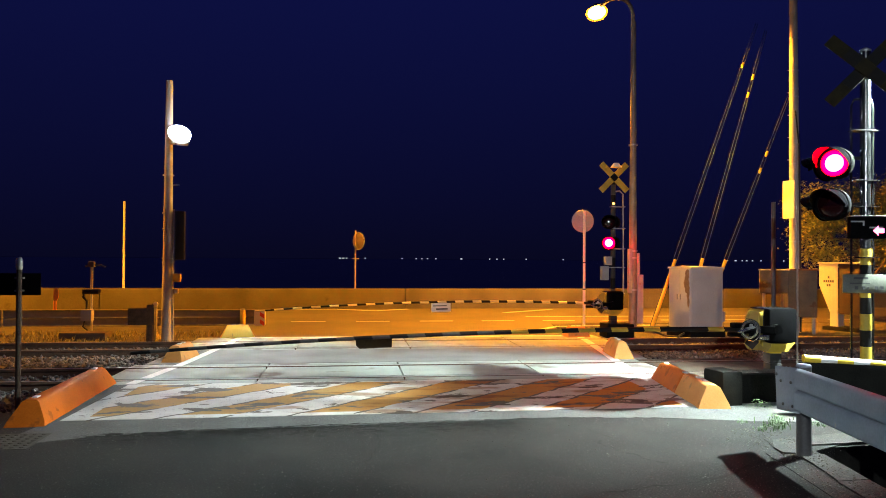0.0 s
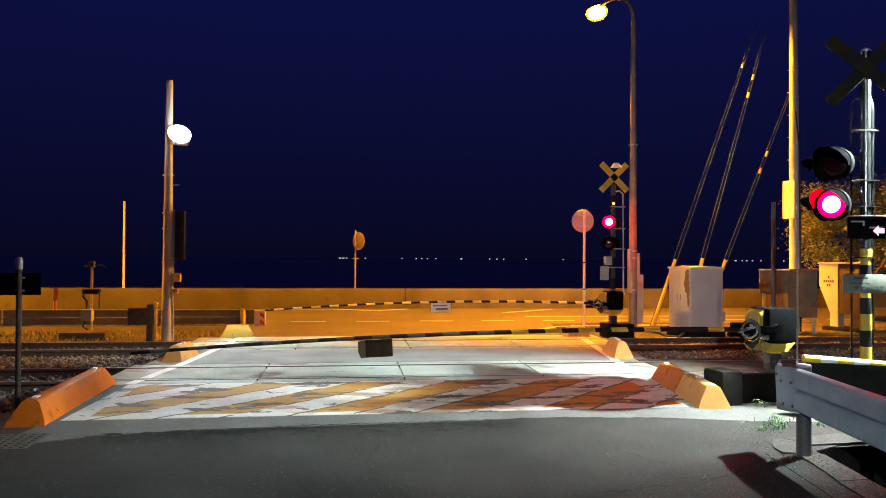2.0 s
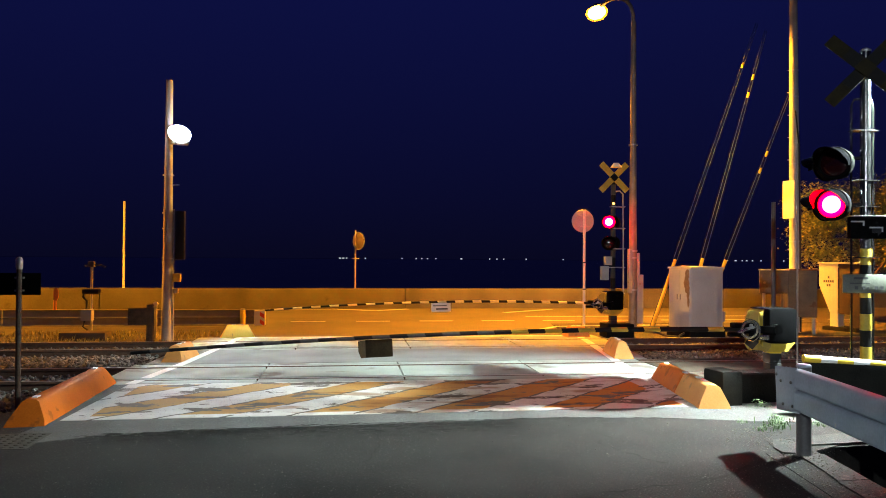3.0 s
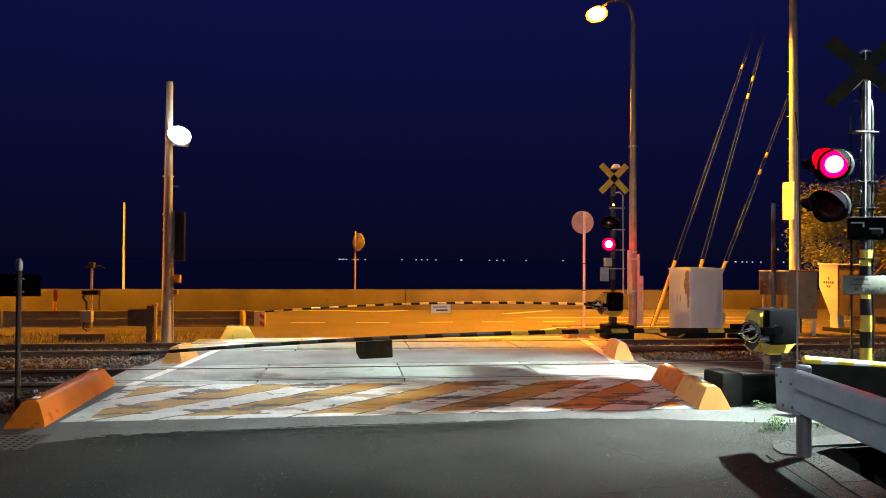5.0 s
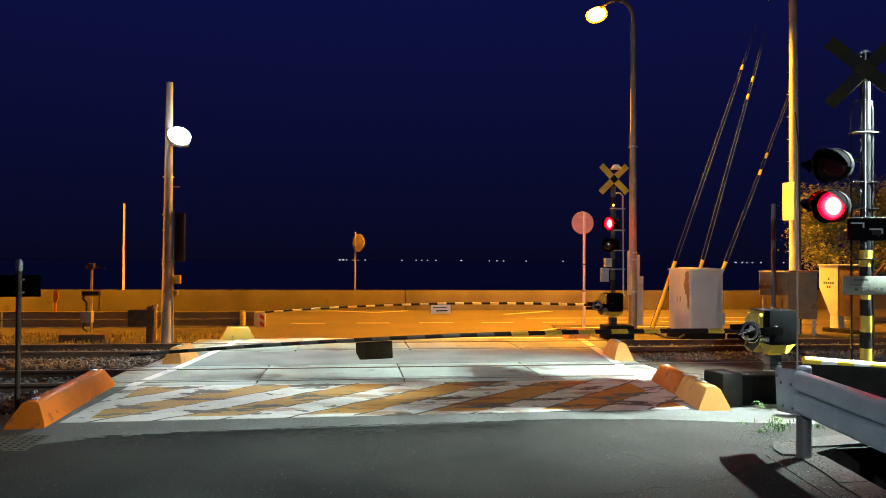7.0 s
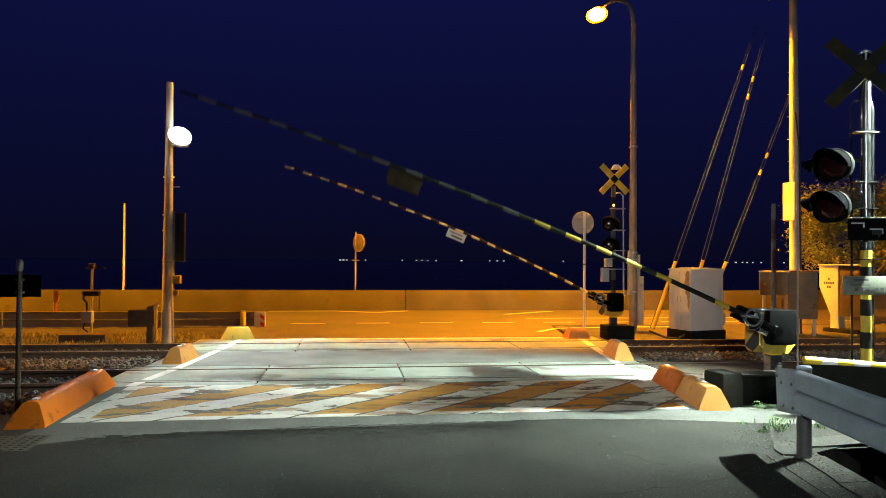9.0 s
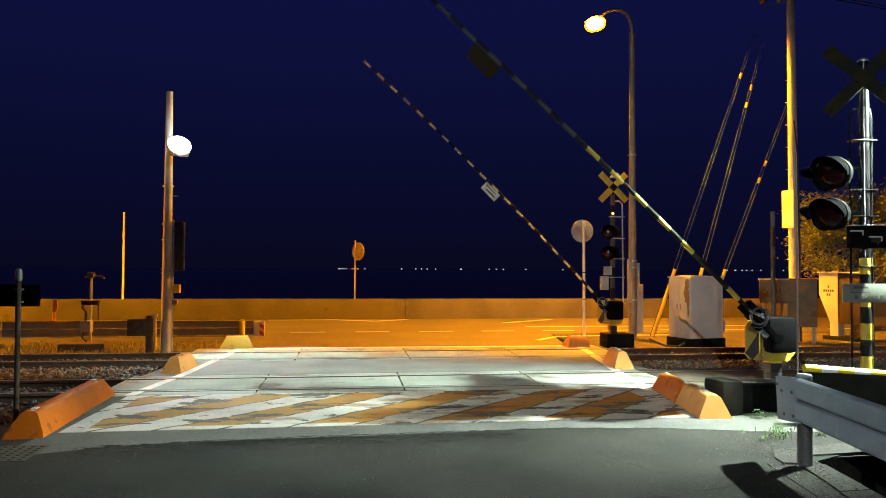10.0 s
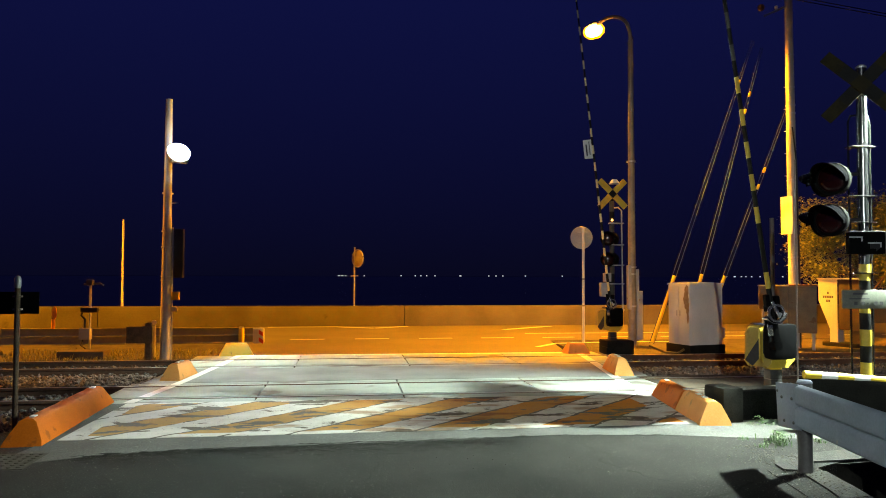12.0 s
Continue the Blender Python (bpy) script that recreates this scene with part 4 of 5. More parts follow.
def far_guard_rail():
    th = thing("guard_rail", (-2.5, 18.5, ZF), "weathered grey guard rail along the coast road", "guard rail", "guard rails")
    part("beam", beam_mesh((0.42, -0.02, 0.26), (-5.0, -1.32, 0.36), 0.36), M["rail_warm"], th, "wave-profile steel beam")
    part("beam", beam_mesh((-5.02, -1.32, 0.36), (-11.0, -2.6, 0.36), 0.36), M["rail_warm"], th, "wave-profile steel beam")
    for s in (0.03, 0.98, 2.0):
        x, y = -5.42 * s + 0.1, -1.32 * s + 0.10
        part("post", rod(fresh(), (x, y, -0.02), (x, y, 0.46), 0.055, n=14), M["galv"], th)
    part("terminal_post", rod(fresh(), (-0.04, -0.12, -0.02), (-0.04, -0.12, 0.44), 0.07, n=16), M["yellow_block"], th, "yellow-lit short terminal post")
    sleeve = part("end_sleeve", slab(fresh(), (0.36, -0.06, 0.25), (0.27, 0.10, 0.38), 0.03), M["white"], th, "white end sleeve with red reflective stripes")
    for z in (0.12, 0.30):
        part("red_stripe", prism(fresh(), [(0.37, z), (0.475, z - 0.07), (0.475, z + 0.03), (0.37, z + 0.10)], pose(0, -0.113, 0), 0.004), M["red_reflector"], sleeve)


far_guard_rail()

# ---- near right corner: kerb slab, dark block, striped parapet, weeds ----
th = thing("kerb_slab", (0, 0, 0), "low broken concrete kerb around the guard rail post", "kerb")
part("kerb_stone", ground_poly(fresh(), [(3.56, 5.79), (3.70, 6.03), (3.80, 6.06), (3.895, 5.90), (3.885, 5.77), (3.76, 5.66), (3.64, 5.59), (3.53, 5.62)], -0.28, 0.016), M["kerb"], th, "pale broken stone at the post")
part("kerb_stone", ground_poly(fresh(), [(3.82, 6.06), (3.915, 5.90), (3.93, 5.835), (4.64, 5.89), (5.9, 6.01), (5.9, 6.42), (4.9, 6.30), (4.2, 6.14)], -0.28, 0.014), M["kerb"], th)
part("kerb_stone", ground_poly(fresh(), [(5.92, 6.012), (8.99, 6.31), (8.99, 6.75), (5.92, 6.425)], -0.28, 0.010), M["kerb"], th)
part("kerb_bed", ground_poly(fresh(), [(3.40, 5.64), (3.22, 4.55), (3.0, 3.3), (2.0, -60.0), (2.835, -60.0), (2.835, -0.6), (3.87, 5.745), (3.76, 5.64), (3.64, 5.57), (3.52, 5.60)], -0.28, 0.005), M["asphalt"], th, "dark gritty joint")
for y0, y1 in ((5.50, 4.84), (4.825, 4.02), (4.005, 3.2), (3.185, 2.4)):
    edge = [(3.605 - 0.205 * (5.5 - y), 3.835 - 0.172 * (5.5 - y), y) for y in (y0, (y0 * 2 + y1) / 3 - 0.03, (y0 + 2 * y1) / 3 + 0.02, y1)]
    outline = [(a + random.uniform(-0.012, 0.012), y) for a, b, y in edge] + [(b - random.uniform(0, 0.008), y + 0.02) for a, b, y in edge[::-1]]
    part("kerb_stone", ground_poly(fresh(), outline, -0.2, 0.018), M["kerb"], th, "worn edging stone")
# Ditch bottom coloured black to stand for the shadow lying in it.
flat("ditch_bottom", [(2.82, -120), (2.82, -0.6), (3.87, 5.9), (9.02, 6.5), (9.02, -120)], -1.25, -0.95, M["shade_and_crack"], "ditch bottom beside the kerb, blackened as shade", "ditch")
# Dark sheet added along the ditch side where there is only shade.
flat("ditch_shade_sheet", [(3.895, 5.795), (4.66, 5.865), (8.98, 6.285), (8.98, 6.315), (4.66, 5.893), (3.895, 5.825)], -1.0, -0.012, M["shade_and_crack"], "thin black sheet added as shade under the kerb", "ditch")
bm = slab(fresh(), (0, 0, 0.14), (0.80, 0.30, 0.36), 0.03)
th = thing("kerb_upstand", pose(4.62, 7.80, 0.0, 0, 0, 4), "low black concrete upstand beside the barrier", "concrete block", "kerb upstands")
part("body", bm, M["dark_concrete"], th)
# Top skinned paler than the sides: light from above put into its colour.
part("top_face", slab(fresh(), (0, 0.01, 0.322), (0.79, 0.27, 0.014), 0.006), M["kerb"], th, "top slab made paler as the lit face")
th = thing("kerb_upstand", pose(4.13, 7.70, 0.0, 0, 0, 8), "taller black concrete upstand beside the orange block", "concrete block", "kerb upstands")
part("body", slab(fresh(), (0, 0, 0.17), (0.26, 0.36, 0.41), 0.04), M["dark_concrete"], th)
par = thing("striped_parapet", pose(4.62, 7.02, 0.0, 0, 0, -8), "low black parapet with yellow and white striped top rail", "parapet")
part("parapet_wall", slab(fresh(), (1.0, 0.03, 0.26), (2.0, 0.14, 0.56), 0.02), M["dark_concrete"], par)
for i in range(12):
    x0 = 0.02 + 0.165 * i
    z0, z1 = 0.580 - 0.012 * i, 0.580 - 0.012 * (i + 1)
    part("rail_piece", rod(fresh(), (x0, 0, z0), (x0 + 0.164, 0, z1), 0.042, n=16), M["yellow"] if i % 2 == 0 else M["white"], par)


def tuft(bm, x, y, z, blades, size, spread):
    for _ in range(blades):
        a, l = random.uniform(0, 2 * math.pi), size * random.uniform(0.5, 1.2)
        o = Vector((x + random.gauss(0, spread), y + random.gauss(0, spread), z))
        d = Vector((math.cos(a), math.sin(a), 0))
        lean = random.uniform(0.2, 0.9)
        s = Vector((-d.y, d.x, 0)) * size * 0.05
        p1, p2 = o + d * l * lean * 0.4 + Vector((0, 0, l * 0.6)), o + d * l * lean + Vector((0, 0, l * (1 - lean * 0.5)))
        vs = [bm.verts.new(v) for v in (o - s, o + s, p1 + s, p2, p1 - s)]
        bm.faces.new(vs)
    return bm


def weed_plant(bm, x, y, z, size, leaves):
    for _ in range(leaves):
        a, h = random.uniform(0, 2 * math.pi), random.uniform(0.05, 1) * size
        o = Vector((x + random.gauss(0, size * 0.35), y + random.gauss(0, size * 0.35), z + h))
        d = Vector((math.cos(a), math.sin(a), random.uniform(-0.2, 0.6)))
        s = d.cross(Vector((0, 0, 1))).normalized() * size * 0.12
        l = d * size * 0.34
        vs = [bm.verts.new(v) for v in (o, o + l * 0.5 + s, o + l, o + l * 0.5 - s)]
        bm.faces.new(vs)
    return bm


bm = fresh()
for x, y, s, k in ((4.36, 7.36, 0.09, 60), (4.46, 7.33, 0.065, 40), (4.28, 7.38, 0.05, 30)):
    weed_plant(bm, x, y, 0, s, k)
for x, y, s in ((4.10, 6.62, 0.10), (4.02, 6.50, 0.08), (4.22, 6.72, 0.07), (3.85, 6.42, 0.05), (4.48, 6.55, 0.05), (3.80, 6.75, 0.04)):
    weed_plant(bm, x, y, 0, s, 46)
    tuft(bm, x, y, 0, 30, s * 0.9, s * 0.8)
single("kerb_weeds", bm, M["weed"], "green weeds growing from cracks by the kerb", "weeds", kind="stuff")
bm = fresh()
for i in range(1500):
    tuft(bm, random.uniform(-14, -2.75), random.uniform(15.1, 17.6), ZF - 0.02, 4, random.uniform(0.05, 0.15), 0.05)
for i in range(160):
    tuft(bm, random.uniform(5.3, 7.4), random.uniform(16.4, 18.6), ZF - 0.01, 3, random.uniform(0.03, 0.08), 0.05)
single("verge_grass", bm, M["grass"], "dry short grass on the gravel verges", "grass", kind="stuff")

# tactile metal mat at the road edge, and cracks
bm = fresh()
for i in range(9):
    for j in range(7):
        lathe(bm, [(0.022, 0), (0.018, 0.006), (0.0, 0.008)], pose(-3.25 + 0.075 * i, 6.45 + 0.075 * j, 0.004), 8)
ground_poly(bm, rect(-3.3, -2.6, 6.40, 6.95), 0.0005, 0.004)
single("tactile_mat", bm, M["tactile"], "worn studded tactile mat at the road edge", "tactile mat", kind="structure")


def crack(bm, pts, w):
    line = []
    for (x0, y0), (x1, y1) in zip(pts, pts[1:]):
        n = max(3, int(math.hypot(x1 - x0, y1 - y0) / 0.06))
        for i in range(n):
            s = i / n
            line.append(Vector((x0 + (x1 - x0) * s + random.gauss(0, 0.016), y0 + (y1 - y0) * s + random.gauss(0, 0.016), 0.0048)))
    for a, b in zip(line, line[1:]):
        d = (b - a).normalized()
        s = Vector((-d.y, d.x, 0)) * w * random.uniform(0.12, 1.0)
        vs = [bm.verts.new(v) for v in (a - s, b - s * 0.8, b + s * 0.8, a + s)]
        bm.faces.new(vs)


bm = fresh()
crack(bm, [(-2.2, 6.78), (-1.5, 6.93), (-0.3, 7.03), (0.8, 7.09), (2.1, 7.12), (3.2, 7.0)], 0.024)
crack(bm, [(2.20, 6.65), (2.28, 6.44), (2.34, 6.22)], 0.015)
crack(bm, [(2.17, 6.19), (2.16, 6.02), (2.24, 5.92), (2.22, 5.80), (2.33, 5.70), (2.34, 5.58), (2.50, 5.40)], 0.014)
crack(bm, [(2.50, 4.98), (2.86, 5.15), (3.14, 5.38)], 0.018)
crack(bm, [(1.7, 4.80), (2.15, 4.90), (2.50, 4.98)], 0.012)
crack(bm, [(-1.2, 6.72), (-0.2, 6.62), (0.9, 6.70)], 0.008)
crack(bm, [(0.2, 6.75), (0.30, 6.4), (0.22, 6.0), (0.12, 5.6)], 0.008)
crack(bm, [(0.35, 6.58), (0.62, 6.52)], 0.016)
crack(bm, [(-2.3, 6.45), (-1.4, 6.60), (-0.5, 6.52)], 0.006)
crack(bm, [(0.9, 6.2), (1.4, 5.7), (1.3, 5.2)], 0.005)
for i in range(420):
    x = random.uniform(-2.4, 1.6)
    y = 6.93 + 0.075 * (x + 1.5) - 0.02 * (x + 1.5) ** 2 - abs(random.gauss(0, 0.16))
    w = random.uniform(0.007, 0.030)
    ring = [bm.verts.new((x + 2.2 * w * math.cos(a) * random.uniform(0.5, 1), y + w * math.sin(a) * random.uniform(0.5, 1), 0.0048)) for a in (0, 1.1, 2.2, 3.3, 4.4, 5.4)]
    bm.faces.new(ring)
single("road_cracks", bm, M["shade_and_crack"], "thin dark cracks running through the asphalt", "cracks", kind="stuff")
bm = fresh()
for i in range(500):
    x, y = random.uniform(-3.2, 4.2), random.uniform(4.0, 7.4)
    s = random.uniform(0.002, 0.007)
    lathe(bm, [(0, 0), (s, s * 0.3), (s * 0.7, s), (0, s * 1.2)], pose(x, y, 0), 5)
for i in range(900):
    y = random.uniform(4.2, 6.5)
    x = 3.55 - 0.19 * (5.5 - y) + random.gauss(0.08, 0.16)
    if x < 3.80 - 0.17 * (5.5 - y):
        s = random.uniform(0.002, 0.009)
        lathe(bm, [(0, 0), (s, s * 0.3), (s * 0.7, s), (0, s * 1.2)], pose(x, y, 0.016 if x > 3.61 - 0.205 * (5.5 - y) else 0.004), 5)
single("road_grit", bm, M["ballast"], "loose grit and small stones on the asphalt", "grit", kind="stuff")


# ---- left side: poles, sensor, signs ----
def lamp_pole():
    th = thing("lighting_pole", (-3.67, 15.64, ZF), "slim concrete pole carrying a white floodlight", "lamp pole")
    part("pole", rod(fresh(), (0, 0, -0.03), (0, 0, 5.35), 0.115, 0.065, 22), M["pole_concrete"], th)
    lampb = part("floodlight", slab(fresh(), (0, 0, 0), (0.38, 0.16, 0.36), 0.03), M["grey_paint"], th, "white LED floodlight", turned(0.24, -0.22, 4.17, 0.42, -0.88) @ pose(0, 0, 0, -32, 0, 0))
    part("lit_lens", lathe(fresh(), [(0.0, 0.09), (0.10, 0.08), (0.18, 0.045), (0.225, 0.0), (0.225, -0.01), (0, -0.01)], AXIS, 28), M["led_glow"], lampb, "glowing white lens", pose(0, -0.085, 0))
    part("lamp_arm", rod(fresh(), (0.0, 0.0, 4.20), (0.22, -0.14, 4.20), 0.022), M["grey_paint"], th)
    part("step_bolt", rod(fresh(), (0, 0, 3.20), (0.22, -0.02, 3.20), 0.010), M["galv"], th)
    part("equipment_box", slab(fresh(), (0.24, 0.02, 2.17), (0.18, 0.16, 1.0), 0.012), M["dark_plastic"], th, "tall dark equipment box")
    part("meter_box", slab(fresh(), (0.20, -0.06, 1.30), (0.15, 0.13, 0.17), 0.012), M["old_yellow"], th, "small pale meter box")
    part("meter_box", slab(fresh(), (0.18, -0.06, 1.03), (0.10, 0.12, 0.10), 0.012), M["steel_pole"], th)
    part("conduit", pipe(fresh(), [(0.13, -0.03, 0.0), (0.125, -0.03, 1.0), (0.12, -0.03, 2.7)], 0.014), M["galv"], th)
    for z in (1.62, 1.7, 2.3, 2.62, 3.4):
        part("band", lathe(fresh(), [(0.108, -0.012), (0.112, -0.012), (0.112, 0.012), (0.108, 0.012)], pose(0, 0, z), 22), M["galv"], th)


lamp_pole()


def sensor_post():
    th = thing("obstacle_sensor", (-5.42, 16.5, ZF), "obstacle sensor post standing on a concrete plinth", "sensor post")
    part("plinth", slab(fresh(), (-0.02, -0.25, 0.02), (0.92, 0.5, 0.26), 0.03), M["sleeper"], th, "low concrete plinth")
    part("post", rod(fresh(), (0, 0, 0.1), (0, 0, 1.50), 0.026, n=14), M["galv"], th)
    part("sensor_head", slab(fresh(), (0, -0.02, 1.56), (0.13, 0.16, 0.12), 0.025), M["dark_post"], th, "dark grey sensor head")
    part("sensor_arm", pipe(fresh(), [(-0.14, 0, 1.52), (0, 0, 1.54), (0.20, -0.02, 1.54), (0.27, -0.02, 1.50)], 0.020), M["dark_post"], th)
    part("lower_housing", slab(fresh(), (0.02, -0.08, 0.98), (0.34, 0.16, 0.10), 0.02), M["dark_plastic"], th, "dark lower housing")
    part("side_bracket", pipe(fresh(), [(-0.12, -0.05, 1.0), (-0.16, -0.05, 0.86), (-0.08, -0.05, 0.78), (-0.09, -0.05, 0.55)], 0.026), M["dark_plastic"], th)
    part("terminal_box", slab(fresh(), (-0.06, -0.08, 0.48), (0.22, 0.18, 0.24), 0.015), M["cabinet"], th, "cream terminal box")
    part("cable", pipe(fresh(), [(-0.10, -0.12, 0.36), (-0.12, -0.15, 0.24), (-0.02, -0.16, 0.17)], 0.016), M["cable"], th)


sensor_post()

th = thing("marker_board", (-3.98, 15.56, ZF), "dark wooden post with a small board seen from behind", "marker post")
part("post", slab(fresh(), (0, 0, 0.36), (0.12, 0.12, 0.80), 0.012), M["wood"], th)
part("board", slab(fresh(), (-0.16, -0.075, 0.52), (0.50, 0.024, 0.34), 0.006), M["wood"], th, "dark blank board")
th = thing("delineator_post", (-3.98, 16.0, ZF), "slim delineator post with pale reflector cap", "delineator", "delineators")
part("post", rod(fresh(), (0, 0, 0), (0, 0, 0.70), 0.032, n=12), M["grey_paint"], th)
part("reflector", lathe(fresh(), [(0, -0.02), (0.05, -0.02), (0.05, 0.02), (0, 0.02)], pose(0, -0.02, 0.74) @ AXIS, 16), M["white"], th)
th = thing("delineator_post", (-7.2, 19.3, ZF), "yellow delineator post with tall oval reflector", "delineator", "delineators")
part("post", rod(fresh(), (0, 0, 0), (0, 0, 0.62), 0.045, n=12), M["orange_pale"], th)
part("reflector", lathe(fresh(), [(0, -0.02), (0.07, -0.02), (0.07, 0.02), (0, 0.02)], pose(0.03, -0.02, 0.78) @ AXIS @ Matrix.Diagonal((0.8, 2.4, 1, 1)), 18), M["orange_pale"], th)


def back_sign():
    th = thing("track_sign", (-3.55, 8.52, 0.0), "grey sign post with dark board seen from behind", "sign")
    part("post", rod(fresh(), (0, 0, -0.2), (0, 0, 1.48), 0.028, n=14), M["wood"], th)
    part("finial", lathe(fresh(), [(0.028, 0), (0.036, 0.03), (0.036, 0.10), (0.022, 0.13), (0, 0.14)], pose(0, 0, 1.43), 14), M["galv"], th, "rounded metal cap")
    part("sign_board", slab(fresh(), (-0.02, 0.035, 1.27), (0.46, 0.016, 0.24), 0.006), M["motor_black"], th, "dark blank back of a board")
    for z in (1.2, 1.34):
        part("clamp", slab(fresh(), (0, 0.012, z), (0.09, 0.06, 0.02), 0.004), M["steel_pole"], th)


back_sign()

# on the sea wall: a bare pole and a traffic mirror
single("wall_pole", rod(fresh(), (0, 0, 0), (0, 0, 2.86), 0.040, 0.034, 14), M["white"], "bare slender pole standing at the sea wall", "pole", at=pose(-7.34, 25.36, 0.54))
th = thing("traffic_mirror", (0.24, 25.36, 0.54), "round convex traffic mirror on a thin pole, seen from its back", "traffic mirror")
part("pole", rod(fresh(), (0, 0, 0), (0, 0, 2.0), 0.028, n=14), M["galv"], th)
mm = turned(0.11, -0.07, 1.62, -0.80, -0.6) @ Matrix.Diagonal((0.92, 0.92, 0.92, 1.0))
part("mirror_rim", lathe(fresh(), [(0.31, -0.02), (0.335, -0.02), (0.335, 0.03), (0.305, 0.03), (0.31, -0.02)], AXIS, 32), M["galv"], th, "dull rim", mm)
part("mirror_back", lathe(fresh(), [(0, 0.075), (0.10, 0.068), (0.20, 0.048), (0.306, 0.01), (0.306, -0.01), (0.2, -0.05), (0, -0.07)], AXIS, 32), M["steel_pole"], th, "dull brown back of the mirror", mm)
part("cross_bar", slab(fresh(), (0, -0.03, 1.02), (0.26, 0.03, 0.035), 0.006), M["galv"], th)


# ---- far side, right: sign, street lamp, cabinets, poles ----
th = thing("round_road_sign", (6.13, 18.62, ZF), "round road sign seen from its grey back", "road sign")
part("pole", rod(fresh(), (0, 0, 0), (0, 0, 3.0), 0.036, n=16), M["white"], th, "white pole")
part("disc", lathe(fresh(), [(0, -0.006), (0.295, -0.006), (0.30, 0.0), (0.295, 0.006), (0, 0.006)], AXIS, 40), M["grey_paint"], th, "plain grey back of the disc", pose(-0.03, 0.045, 2.735))
for z in (2.6, 2.88):
    part("clamp", slab(fresh(), (0, 0.018, z), (0.30, 0.05, 0.025), 0.004), M["galv"], th)
for z in (0.95, 1.65):
    part("band", lathe(fresh(), [(0.0365, -0.015), (0.039, -0.015), (0.039, 0.015), (0.0365, 0.015)], pose(0, 0, z), 16), M["black"], th)


def street_lamp():
    th = thing("street_lamp", (7.05, 17.6, ZF), "tall steel street lamp with curved arm and orange lamp", "street lamp")
    part("pole", rod(fresh(), (0, 0, -0.02), (0, 0, 7.7), 0.105, 0.062, 20), M["steel_pole"], th)
    arc = [(0, 0, 7.69), (-0.012, 0.01, 7.90), (-0.06, 0.05, 8.12), (-0.12, 0.10, 8.23), (-0.20, 0.20, 8.33), (-0.29, 0.42, 8.43), (-0.36, 0.80, 8.50), (-0.40, 1.25, 8.52)]
    part("arm", pipe(fresh(), arc, 0.045, 12), M["steel_pole"], th, "curved arm")
    head = part("lamp_head", lathe(fresh(), [(0, 0.21), (0.05, 0.205), (0.11, 0.17), (0.14, 0.12), (0.13, 0.11), (0, 0.11)], Matrix.Diagonal((1.5, 1.0, 1.0, 1)), 24), M["steel_pole"], th, "lamp head", pose(-0.41, 1.60, 8.48, -8, 0, 100))
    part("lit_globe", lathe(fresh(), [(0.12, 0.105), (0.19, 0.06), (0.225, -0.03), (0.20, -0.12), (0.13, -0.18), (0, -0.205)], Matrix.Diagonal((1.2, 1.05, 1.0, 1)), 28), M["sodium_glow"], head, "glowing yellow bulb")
    # Shell added round the bulb to draw its orange halo.
    part("halo_shell", lathe(fresh(), [(0.13, 0.115), (0.23, 0.07), (0.27, -0.03), (0.245, -0.14), (0.16, -0.22), (0, -0.25)], Matrix.Diagonal((1.2, 1.08, 1.0, 1)), 28), M["amber_halo"], head, "faint amber shell standing for the halo")
    for z in (0.98, 1.78, 1.95, 4.6):
        part("band", lathe(fresh(), [(0.100, -0.02), (0.112, -0.02), (0.112, 0.02), (0.100, 0.02)], pose(0, 0, z), 20), M["galv"], th)
    part("control_box", slab(fresh(), (0.17, 0.02, 0.75), (0.16, 0.20, 1.22), 0.012), M["grey_paint"], th, "tall narrow control box")
    part("conduit", pipe(fresh(), [(0.12, -0.06, 1.35), (0.12, -0.06, 1.9)], 0.04), M["grey_paint"], th)
    part("side_box", slab(fresh(), (-0.11, -0.08, 1.45), (0.09, 0.12, 1.1), 0.012), M["galv"], th)
    return th


main_lamp = street_lamp()
copy_thing(main_lamp, pose(-16.6, 17.8, ZF))


